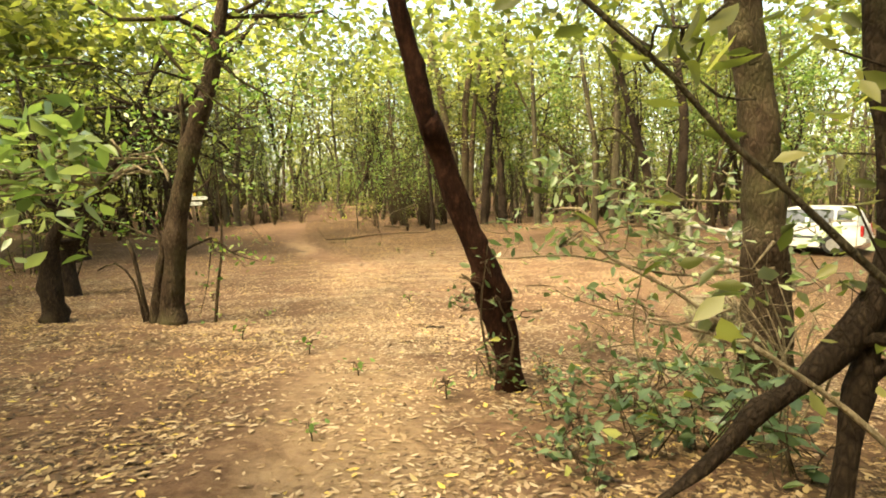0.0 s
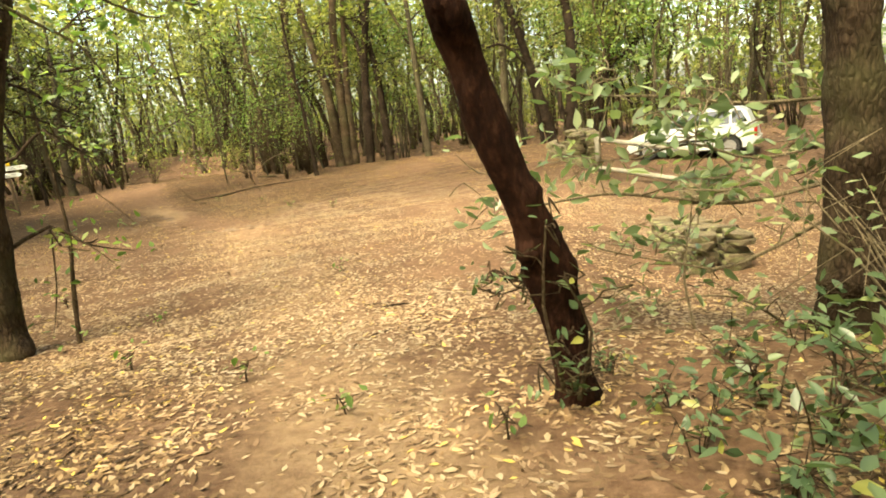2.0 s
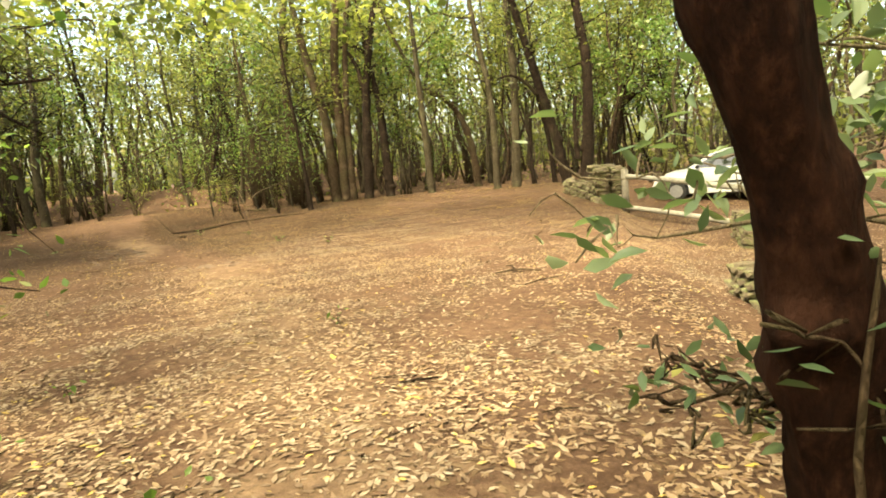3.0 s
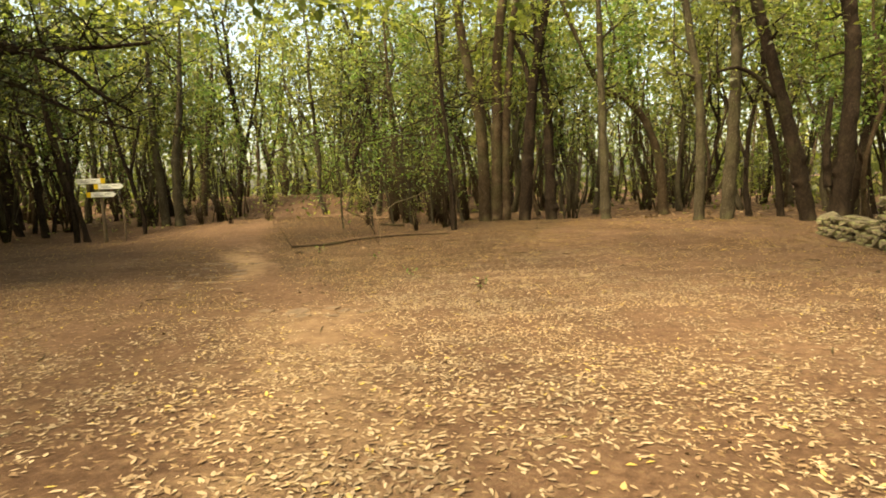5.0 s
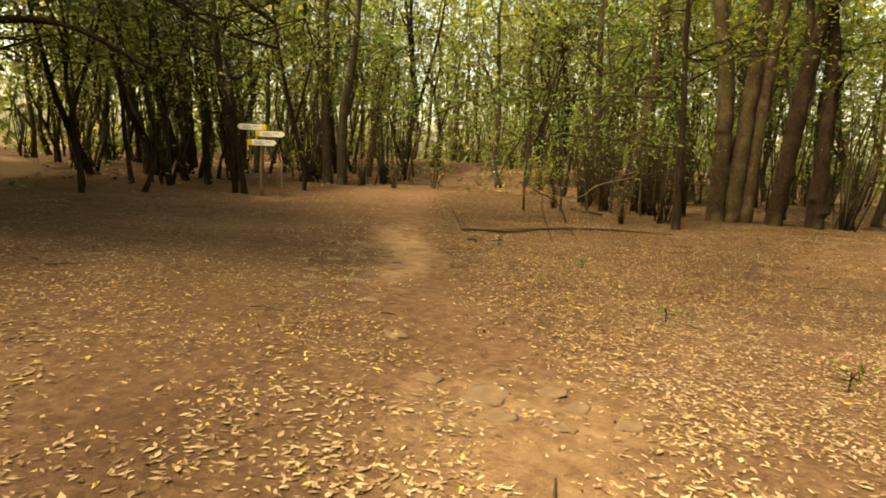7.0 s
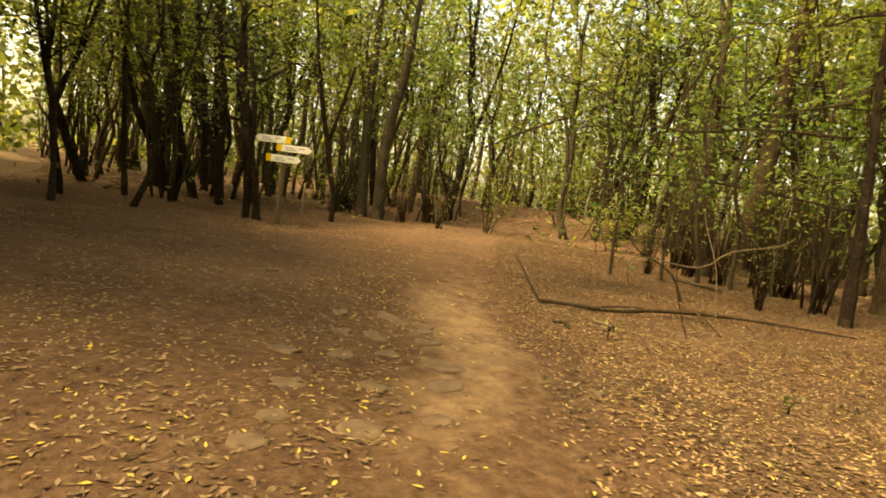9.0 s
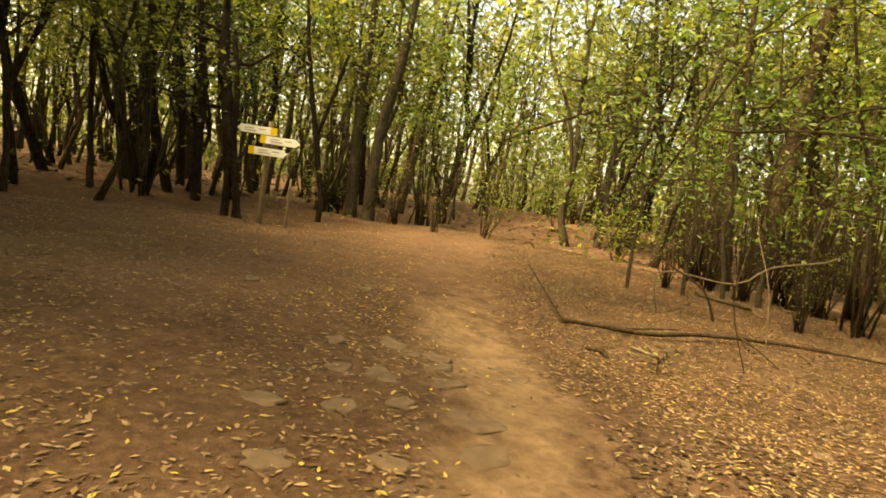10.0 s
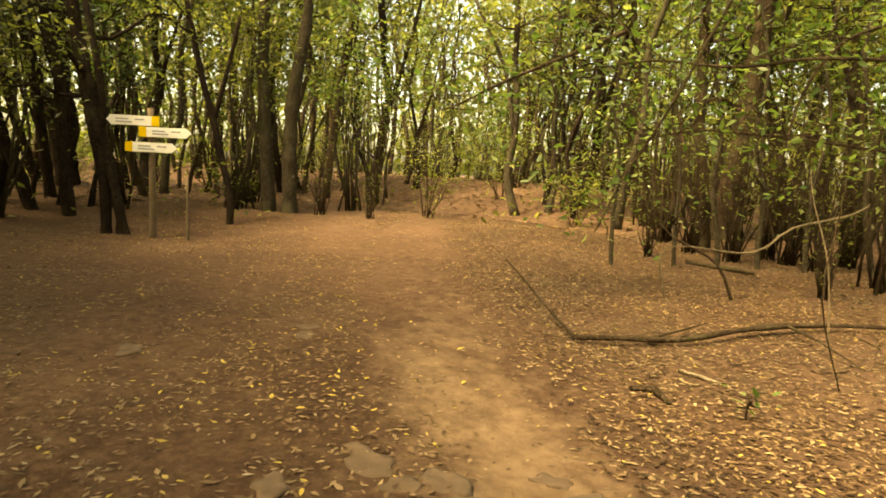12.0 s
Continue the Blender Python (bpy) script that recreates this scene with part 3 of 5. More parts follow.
rng = np.random.default_rng(3)
spots = []
tries = 0
while len(spots) < 205 and tries < 20000:
    tries += 1
    a, d = rng.random() * 6.28, 8 + 18.5 * math.sqrt(rng.random())
    x, y = -6 + d * math.cos(a), 10 + d * math.sin(a)
    if clear_space(np.array(x), np.array(y)) or any(math.hypot(x - p, y - q) < 0.8 for p, q in spots):
        continue
    open_way = abs(math.atan2(y + 3, x - 3) - radians(62)) < 0.075
    if open_way and x > 8:
        continue
    if y > 15 and along(np.array(x), np.array(y), TRAIL) < (3.2 if y < 22 else 1.8):
        continue
    behind = y < -6 or (x > 12 and y < 9) or x < -40
    if behind and rng.random() < 0.8:
        continue
    spots.append((x, y))
for i, (x, y) in enumerate(spots):
    # half the trees on this side take dark leaves, imitating deep shade
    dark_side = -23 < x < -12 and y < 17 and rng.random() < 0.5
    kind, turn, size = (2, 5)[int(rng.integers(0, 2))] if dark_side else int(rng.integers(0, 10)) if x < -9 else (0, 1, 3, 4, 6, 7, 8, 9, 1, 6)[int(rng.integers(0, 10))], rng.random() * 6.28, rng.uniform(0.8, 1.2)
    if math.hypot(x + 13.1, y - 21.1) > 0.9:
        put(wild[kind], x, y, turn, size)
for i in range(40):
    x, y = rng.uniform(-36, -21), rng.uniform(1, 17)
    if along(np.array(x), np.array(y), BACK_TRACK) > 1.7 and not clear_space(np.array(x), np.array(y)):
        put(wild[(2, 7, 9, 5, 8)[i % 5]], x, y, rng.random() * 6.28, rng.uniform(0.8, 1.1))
shrubs = []
tries = 0
while len(shrubs) < 125 and tries < 20000:
    tries += 1
    a, d = rng.random() * 6.28, 10 + 26 * math.sqrt(rng.random())
    x, y = -6 + d * math.cos(a), 10 + d * math.sin(a)
    if clear_space(np.array(x), np.array(y)) or any(math.hypot(x - p, y - q) < 1.2 for p, q in shrubs) or ((y < -6 or x > 13) and rng.random() < 0.85):
        continue
    if abs(math.atan2(y + 3, x - 3) - radians(62)) < 0.075 and x > 8:
        continue
    shrubs.append((x, y))
for x, y in shrubs:
    put(bushes[(0, 1, 2, 3, 4, 5, 4, 5, 6, 6)[int(rng.integers(0, 10))]], x, y, rng.random() * 6.28, rng.uniform(0.6, 1.05))


def far_wood(seed, r0, r1, trunks, leaves, size, low, sides=5):
    """Trees too far to tell apart."""
    rng = np.random.default_rng(seed)
    g = Geo()
    for _ in range(trunks):
        a, d = rng.random() * 6.28, rng.uniform(r0, r1)
        x, y = -6 + d * math.cos(a), 10 + d * math.sin(a)
        if abs(math.atan2(y + 3, x - 3) - radians(62)) < 0.06 or along(np.array(x), np.array(y), TRAIL) < 1.6 or along(np.array(x), np.array(y), BACK_TRACK) < 1.7:
            continue
        z, h, r = float(land(x, y)), rng.uniform(7, 12), rng.uniform(0.05, 0.15)
        lx, ly = rng.normal(size=2) * 0.8
        P = [(x + lx * u + rng.normal() * 0.22 * (u > 0), y + ly * u + rng.normal() * 0.22 * (u > 0), z - 0.2 + h * u) for u in (0, 0.2, 0.4, 0.6, 0.8, 1)]
        g.add(*tube(P, [r * 1.2, r, r * 0.9, r * 0.75, r * 0.5, r * 0.25], rng, sides, 1.0, 0.08))
        for k in range(3):
            p = np.array(P[1 + k])
            e = p + np.array([rng.normal() * 0.9, rng.normal() * 0.9, rng.uniform(0.8, 2.6)])
            g.add(*tube([p, (p + e) / 2 + rng.normal(size=3) * 0.15, e], [r * 0.5, r * 0.35, 0.015], rng, 4, 1.0, 0.05))
    tagged(new("far_trunks", g.mesh("far_trunks", BARK_GREY if r0 > 30 else BARK_BROWN)), "distant thin trunks filling the wood", "woodland", kind="stuff")
    a, d = rng.random(leaves) * 6.28, rng.uniform(r0, r1 + 4, leaves)
    x, y = -6 + d * np.cos(a), 10 + d * np.sin(a)
    lump = np.sin(x * 0.8 + 1) * np.sin(y * 0.7) + np.sin(x * 0.31) * np.sin(y * 0.37 + 2)
    zz = low + (17 - low) * rng.random(leaves) ** 1.45 + lump * 0.8
    open_way = np.abs(np.arctan2(y + 3, x - 3) - radians(62)) < 0.06
    k = (rng.random(leaves) < 0.55 + 0.35 * lump) & ~open_way & (zz > 0.1)
    C = np.stack([x, y, land(x, y) + zz], 1)[k]
    tagged(new("far_leaves", leaf_mesh("far_leaves", C, size, rng, LEAF, 0.2, 0.6, 0.25, True)), "distant pale green foliage filling the wood", "woodland", kind="stuff")


for x, y, k in [(-21.8, 33.2, 0), (-20.2, 31.8, 4), (-23.6, 34.4, 1), (-25.2, 32.8, 6), (-19.0, 30.4, 1), (-26.5, 35.8, 2), (-22.4, 36.8, 4)]:
    put(wild[k], x, y, x * 7, 0.95)
far_wood(53, 26, 37, 300, 40000, 0.34, 3.4)
far_wood(51, 37, 60, 500, 200000, 0.66, 0.0)


def canopy(seed, count):
    """The leaf roof of the wood, with its gap over the clearing."""
    rng = np.random.default_rng(seed)
    x, y = rng.uniform(-42, 22, count), rng.uniform(-20, 42, count)
    gap = np.exp(-(((x + 0.6) / 6.5) ** 2 + ((y - 1.6) / 6.4) ** 2) ** 1.8)
    gap = np.maximum(gap, 0.45 * np.exp(-(((x + 7.0) / 4.5) ** 2 + ((y - 13.5) / 5) ** 2)))
    lump = np.sin(x * 0.9 + 0.5) * np.sin(y * 0.8 + 1) + np.sin(x * 0.37 + y * 0.21) * np.sin(y * 0.43 - 1)
    z = np.maximum(7.6 + 1.3 * lump + rng.normal(size=count) * 1.1, 6.2 + 0.6 * rng.random(count))
    # density raised to shade the ground below, cut to let light in
    roof = 0.8 + 0.5 * step(-9, -12, x) * step(9.5, 7, y) - 0.4 * step(-11, -15, x) * step(9, 12, y) + 0.6 * step(-4, -7, y)  - 0.5 * step(-5, 0, x) * step(14, 20, y) - 0.5 * step(16, 20, y)
    k = rng.random(count) < np.clip((roof + 0.4 * lump) * (1 - 1.05 * gap), 0, 1)
    C = np.stack([x, y, land(x, y) + z], 1)[k]
    tagged(new("canopy", leaf_mesh("canopy", C, 0.4, rng, LEAF, 0.45, 0.6, 0.25, True)), "leaf roof of the wood, open over the clearing", "foliage", kind="stuff")
    # extra leaves added to shade the ground; those over the start stay unseen
    for n, xs, ys, label in ((1500, (-7, 0.5), (-11, -6.5), "unseen leaf roof added to shade the start of the trail"), (5000, (-24, -13), (2, 9.5), "thick leaf roof over the old track")):
        x, y = rng.uniform(*xs, n), rng.uniform(*ys, n)
        C = np.stack([x, y, land(x, y) + rng.uniform(6.2, 9.5, n)], 1)
        tagged(new("canopy", leaf_mesh("canopy", C, 0.4, rng, LEAF, 0.45, 0.6, 0.25, True)), label, "foliage", kind="stuff")
    # low boughs whose dark leaf colour imitates shade
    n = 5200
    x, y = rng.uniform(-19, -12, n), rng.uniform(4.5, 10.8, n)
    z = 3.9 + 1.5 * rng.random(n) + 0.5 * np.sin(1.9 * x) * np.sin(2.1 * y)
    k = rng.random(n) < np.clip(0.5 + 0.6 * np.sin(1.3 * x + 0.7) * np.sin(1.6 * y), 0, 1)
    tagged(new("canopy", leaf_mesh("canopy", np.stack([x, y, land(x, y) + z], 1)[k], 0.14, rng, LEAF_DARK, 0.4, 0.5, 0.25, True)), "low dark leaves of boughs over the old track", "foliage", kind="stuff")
    n = count // 4
    x, y = rng.uniform(-40, 24, n), rng.uniform(-16, 44, n)
    lump = np.sin(x * 1.3 + 0.5) * np.sin(y * 1.2 + 1) + np.sin(x * 0.5 + y * 0.3) * np.sin(y * 0.6 - 1)
    open_way = np.abs(np.arctan2(y + 3, x - 3) - radians(62)) < 0.075
    k = ~clear_space(x, y) & ~clear_space(x + 0.6, y - 0.6) & (rng.random(n) < np.clip(0.25 + 0.5 * lump, 0, 1)) & ~(open_way & (x > 8))
    C = np.stack([x, y, land(x, y) + 0.08 + 2.3 * rng.random(n) ** 1.8 * (0.6 + 0.4 * np.clip(lump, 0, 1))], 1)[k]
    tagged(new("undergrowth", leaf_mesh("undergrowth", C, 0.2, rng, LEAF, 0.4, 0.5, 0.25, True)), "low tangled green growth beneath the trees", "undergrowth", kind="stuff")


canopy(52, 125000)

# ---- the trees of the clearing ----
tree("tree", "tall brown forest tree with several stems from one base", (9, 900, 0.17, 1.360),
     [(-6.65, 20.4, 0.29, 0.210), (-6.71, 20.37, 3.32, 0.180), (-7.03, 20.24, 5.32, 0.165), (-7.33, 20.12, 7.29, 0.135)],
     [(-6.3, 20.53, 0.29, 0.197), (-6.22, 20.57, 3.29, 0.180), (-6.14, 20.6, 5.86, 0.164), (-5.85, 20.72, 8.17, 0.135)],
     [(-6.0, 20.66, 0.32, 0.154), (-5.94, 20.68, 3.27, 0.138), (-5.71, 20.77, 6.23, 0.109), (-5.43, 20.89, 8.14, 0.095)], ext=3.0, start=0.42)
tree("tree", "dark mossy forest tree with an almost black trunk", (8, 700, 0.17, 1.296),
     [(-5.43, 20.92, 0.3, 0.208), (-5.25, 20.99, 2.82, 0.191), (-5.08, 21.06, 4.82, 0.160), (-4.7, 21.21, 6.95, 0.130), (-4.46, 21.31, 8.09, 0.114)],
     [(-5.19, 21.02, 4.62, 0.102), (-5.36, 20.95, 5.62, 0.080), (-5.81, 20.77, 6.37, 0.065), (-6.37, 20.54, 6.27, 0.043)], ext=3.0, start=0.42)
tree("tree", "slim dark forest tree beside the large clump", (6, 500, 0.17, 1.5),
     [(-4.63, 21.41, 0.3, 0.208), (-4.68, 21.39, 2.59, 0.165), (-4.72, 21.37, 4.21, 0.143), (-4.95, 21.28, 5.82, 0.101)], ext=3.0, start=0.42)
tree("tree", "slim grey forest tree with a straight pale trunk", (6, 600, 0.17, 1.5),
     [(-2.76, 21.07, 0.3, 0.178), (-2.81, 21.05, 2.05, 0.138), (-2.86, 21.03, 3.99, 0.117), (-2.92, 21.01, 6.26, 0.096)], ext=3.0, start=0.42)
tree("tree", "crooked forest tree bending over in a long arch", (7, 600, 0.17, 1.5),
     [(-1.25, 23.83, 0.3, 0.179), (-1.41, 23.76, 2.21, 0.146), (-1.89, 23.57, 3.62, 0.121), (-2.54, 23.3, 4.36, 0.112), (-3.22, 23.03, 4.75, 0.096), (-3.95, 22.74, 6.35, 0.071), (-4.56, 22.49, 8.03, 0.055)], ext=3.0, start=0.42)
tree("tree", "straight slender forest tree with mossy bark", (6, 600, 0.17, 1.6),
     [(-0.01, 20.5, 0.3, 0.156), (0.02, 20.51, 2.22, 0.127), (-0.04, 20.49, 4.0, 0.117), (-0.29, 20.39, 5.59, 0.107), (-0.49, 20.31, 7.14, 0.088)], ext=3.0, start=0.42)
tree("tree", "straight grey forest tree with mossy bark", (7, 600, 0.17, 1.6),
     [(0.72, 20.64, 0.3, 0.186), (0.85, 20.7, 2.7, 0.162), (0.91, 20.72, 4.97, 0.145), (0.82, 20.68, 7.02, 0.115)], ext=3.0, start=0.42)
tree("tree", "leaning dark forest tree with a crooked side branch", (8, 700, 0.17, 1.404),
     [(2.68, 20.17, 0.29, 0.213), (2.33, 20.03, 2.03, 0.171), (1.92, 19.86, 3.71, 0.156), (1.45, 19.68, 5.52, 0.142), (1.09, 19.53, 6.98, 0.128)],
     [(1.81, 19.82, 3.56, 0.078), (1.35, 19.64, 4.11, 0.058), (0.89, 19.45, 4.35, 0.045), (0.43, 19.26, 4.26, 0.033)], ext=3.0, start=0.42)
tree("tree", "thin dark forest tree leaning beside a thicker one", (4, 300, 0.15, 1.2),
     [(2.18, 21.84, 0.3, 0.103), (2.01, 21.77, 2.11, 0.093), (1.71, 21.65, 3.77, 0.074), (1.61, 21.61, 5.21, 0.055)], ext=3.0, start=0.42)
tree("tree", "sturdy dark brown forest tree behind the stone wall", (9, 800, 0.17, 1.600),
     [(3.34, 20.28, 0.29, 0.257), (3.51, 20.34, 2.29, 0.200), (3.58, 20.37, 4.56, 0.178), (3.31, 20.26, 6.64, 0.156)],
     [(3.1, 20.18, 1.15, 0.107), (3.04, 20.16, 2.31, 0.080), (3.11, 20.18, 3.46, 0.053)], ext=3.0, start=0.42)
tree("tree", "crooked forest tree with forked dark limbs", (8, 700, 0.17, 1.8),
     [(4.49, 26.44, -0.07, 0.221), (4.96, 26.63, 2.04, 0.197), (5.41, 26.81, 3.41, 0.152), (6.45, 27.23, 4.05, 0.13), (7.05, 27.47, 5.12, 0.097), (7.23, 27.54, 6.57, 0.075)],
     [(5.41, 26.81, 3.41, 0.109), (5.65, 26.9, 4.78, 0.086), (6.14, 27.1, 6.64, 0.075)], ext=3.0, start=0.42)
tree("tree", "slim brown forest tree standing deep in the wood", (6, 500, 0.17, 1.6),
     [(-10.3, 23.71, 0.71, 0.249), (-10.03, 23.82, 3.55, 0.222), (-9.88, 23.87, 6.67, 0.182), (-9.61, 23.99, 9.7, 0.168)], ext=3.0, start=0.42)
tree("tree", "black-barked forest tree with two legs at its base", (9, 900, 0.12, 2.2),
     [(-18.69, 14.03, 0.11, 0.097), (-18.7, 14.02, 0.75, 0.086), (-18.74, 13.99, 1.35, 0.095), (-18.79, 13.95, 1.84, 0.14), (-18.88, 13.89, 2.52, 0.129), (-19.01, 13.8, 3.28, 0.118), (-19.1, 13.73, 4.11, 0.097)],
     [(-18.43, 14.21, 0.2, 0.092), (-18.55, 14.13, 0.87, 0.076), (-18.66, 14.05, 1.41, 0.07), (-18.75, 13.99, 1.85, 0.07)],
     [(-18.73, 14.0, 1.99, 0.075), (-18.73, 14.0, 2.72, 0.064), (-18.8, 13.95, 3.29, 0.059), (-18.93, 13.86, 4.12, 0.048)], ext=3.0, start=0.42)
tree("tree", "thin black forked tree beside the signpost", (7, 500, 0.12, 1.8),
     [(-18.6, 16.48, 0.22, 0.084), (-18.6, 16.48, 0.82, 0.072), (-18.75, 16.38, 1.52, 0.065), (-18.89, 16.28, 2.33, 0.077), (-19.08, 16.14, 3.18, 0.058), (-19.23, 16.03, 4.07, 0.052), (-19.37, 15.94, 4.84, 0.046)],
     [(-18.89, 16.28, 2.33, 0.053), (-18.74, 16.38, 2.98, 0.047), (-18.59, 16.49, 3.72, 0.041), (-18.45, 16.59, 4.46, 0.035)], ext=3.0, start=0.42)
tree("tree", "smooth grey-green forest tree behind the signpost", (6, 600, 0.14, 1.6),
     [(-19.91, 18.49, 0.33, 0.187), (-20.0, 18.43, 2.08, 0.156), (-20.07, 18.38, 3.86, 0.139), (-20.07, 18.38, 5.46, 0.124)], ext=3.0, start=0.42)
tree("tree", "smooth grey-green forest tree with a bent trunk", (6, 600, 0.14, 1.6),
     [(-19.38, 18.71, 0.34, 0.2), (-19.4, 18.7, 1.97, 0.169), (-19.34, 18.74, 3.34, 0.153), (-19.16, 18.86, 4.56, 0.137), (-19.07, 18.93, 5.62, 0.116)], ext=3.0, start=0.42)
tree("tree", "slanting thin forest tree beside the trail", (6, 500, 0.14, 1.6),
     [(-22.31, 22.59, 0.47, 0.152), (-22.15, 22.7, 2.39, 0.131), (-21.97, 22.83, 4.22, 0.12), (-21.74, 23.0, 6.02, 0.1)], ext=3.0, start=0.42)
tree("tree", "dark forest tree with a twisted trunk", (8, 800, 0.15, 2.2),
     [(-27.51, 16.82, 0.24, 0.313), (-27.62, 16.75, 1.69, 0.223), (-27.91, 16.54, 2.85, 0.204), (-28.23, 16.31, 3.82, 0.186), (-28.35, 16.23, 5.27, 0.151)], ext=3.0, start=0.42)
tree("tree", "dark leaning forest tree near the old track", (8, 700, 0.15, 2.0),
     [(-31.2, 16.26, 0.21, 0.283), (-31.29, 16.18, 2.23, 0.211), (-31.73, 15.74, 4.2, 0.174), (-32.2, 15.28, 6.12, 0.149)],
     [(-30.36, 17.09, 0.3, 0.165), (-30.83, 16.63, 2.58, 0.14), (-31.15, 16.32, 4.8, 0.116)], ext=3.0, start=0.42)
tree("tree", "dark slanting forest tree beside the trail", (7, 600, 0.15, 2.0),
     [(-28.13, 17.24, 0.26, 0.244), (-28.24, 17.13, 2.56, 0.197), (-28.3, 17.08, 4.7, 0.163), (-28.36, 17.02, 6.6, 0.14)], ext=3.0, start=0.42)
tree("tree", "brown forest tree with low leafy shoots", (9, 900, 0.11, 2.2),
     [(-10.16, 21.16, 0.33, 0.165), (-10.25, 21.1, 1.55, 0.13), (-10.4, 20.99, 2.71, 0.107), (-10.45, 20.95, 3.95, 0.095), (-10.5, 20.92, 4.95, 0.078)],
     [(-10.27, 21.08, 0.34, 0.055), (-10.43, 20.97, 1.54, 0.043), (-10.74, 20.74, 2.9, 0.032)], ext=3.0, start=0.42)
tree("tree", "thin forest tree half hidden by green leaves", (8, 900, 0.11, 2.0),
     [(-12.69, 26.41, 0.54, 0.182), (-12.93, 26.24, 2.13, 0.147), (-13.14, 26.1, 3.72, 0.121), (-13.42, 25.9, 5.41, 0.096)],
     [(-12.96, 26.22, 0.55, 0.116), (-13.23, 26.03, 2.27, 0.09), (-13.56, 25.8, 3.85, 0.073)], ext=3.0, start=0.42)
tree("tree", "thin crooked tree with bare dark twigs", (8, 500, 0.11, 1.8),
     [(-7.89, 21.7, 0.3, 0.091), (-7.92, 21.67, 1.59, 0.06), (-7.97, 21.64, 2.67, 0.049), (-8.19, 21.48, 3.52, 0.044), (-8.46, 21.29, 4.43, 0.039)], ext=3.0, start=0.42)
tree("tree", "slim brown tree in leafy undergrowth", (8, 800, 0.11, 2.0),
     [(-9.21, 26.43, 0.31, 0.19), (-9.42, 26.28, 1.68, 0.145), (-9.74, 26.06, 3.22, 0.114), (-10.16, 25.76, 4.85, 0.084)], ext=3.0, start=0.42)
tree("tree", "dark brown tree at the edge of the clearing", (7, 700, 0.12, 2.2),
     [(-6.82, 18.17, 0.21, 0.108), (-6.85, 18.15, 1.33, 0.078), (-6.91, 18.09, 2.79, 0.064), (-7.0, 18.0, 4.35, 0.051)], ext=3.0, start=0.42)
tree("tree", "many-stemmed brown tree with suckers at its foot", (12, 1500, 0.1, 2.2),
     [(-2.43, 0.7, 0.03, 0.2), (-2.35, 0.73, 0.78, 0.155), (-2.21, 0.78, 1.7, 0.14), (-2.06, 0.85, 2.39, 0.135), (-1.86, 0.93, 3.04, 0.13), (-1.63, 1.02, 3.73, 0.115)],
     [(-2.67, 0.6, 0.05, 0.101), (-2.57, 0.64, 0.73, 0.066), (-2.36, 0.73, 1.65, 0.049), (-2.1, 0.83, 2.64, 0.041), (-2.06, 0.85, 3.47, 0.034)],
     [(-2.78, 0.56, 0.1, 0.037), (-2.85, 0.53, 0.62, 0.033), (-2.93, 0.5, 1.1, 0.03), (-3.0, 0.47, 1.33, 0.023)],
     [(-2.33, 0.74, 0.08, 0.027), (-2.22, 0.78, 0.57, 0.023), (-2.21, 0.79, 1.11, 0.02), (-2.24, 0.78, 1.7, 0.013)],
     [(-2.85, 0.53, 0.17, 0.02), (-2.94, 0.49, 0.69, 0.017), (-3.2, 0.39, 0.98, 0.013), (-3.47, 0.28, 0.87, 0.01)],
     [(-2.56, 0.65, 0.07, 0.04), (-2.51, 0.67, 0.73, 0.033), (-2.52, 0.66, 1.4, 0.026), (-2.7, 0.59, 1.74, 0.016)], ext=3.0, start=0.62, leaf=LEAF_BRIGHT, mat=BARK_ROUGH)
tree("sapling", "thin bare sapling standing alone in leaf litter", (3, 60, 0.09, 0.7),
     [(-1.96, 1.11, 0.01, 0.028), (-1.88, 1.14, 0.63, 0.024), (-1.8, 1.18, 1.18, 0.02), (-1.79, 1.18, 1.91, 0.013), (-1.81, 1.17, 2.37, 0.01)], ext=0.4, start=0.42)
tree("leaning_tree", "dark reddish-brown leaning tree with knotty burls", (9, 1500, 0.11, 2.4),
     [(3.38, -0.33, 0.2, 0.139), (3.35, -0.33, 0.49, 0.118), (3.3, -0.37, 0.79, 0.125), (3.23, -0.44, 1.2, 0.13), (3.18, -0.52, 1.38, 0.108), (3.06, -0.61, 1.76, 0.105), (2.95, -0.72, 2.22, 0.098), (2.89, -0.86, 2.56, 0.09), (2.85, -0.95, 2.79, 0.085)], ext=4.5, start=0.72)
tree("large_tree", "thick rough-barked tree with flared roots", (9, 1500, 0.11, 2.6),
     [(5.57, 1.12, -0.23, 0.330), (5.55, 1.11, 0.18, 0.257), (5.53, 1.10, 0.75, 0.224), (5.51, 1.09, 1.42, 0.199), (5.45, 1.06, 2.22, 0.174), (5.36, 1.02, 2.98, 0.167), (5.26, 0.97, 3.58, 0.152)], ext=4.0, start=0.62)
tree("leaning_tree", "black leaning trunk at the edge of the path", (5, 500, 0.12, 1.4),
     [(4.95, -2.37, 0.44, 0.019), (5.09, -2.3, 0.56, 0.039), (5.22, -2.24, 0.71, 0.041), (5.33, -2.18, 0.85, 0.055), (5.46, -2.12, 0.94, 0.046), (5.6, -2.05, 1.08, 0.068), (5.77, -1.96, 1.29, 0.078), (5.89, -1.9, 1.61, 0.082), (5.83, -1.94, 2.19, 0.065), (5.75, -1.97, 2.75, 0.054)],
     [(5.69, -2.01, 0.38, 0.061), (5.72, -1.99, 0.65, 0.052), (5.75, -1.97, 0.93, 0.06), (5.81, -1.94, 1.18, 0.049), (5.87, -1.92, 1.37, 0.054)], ext=2.0, start=0.42)
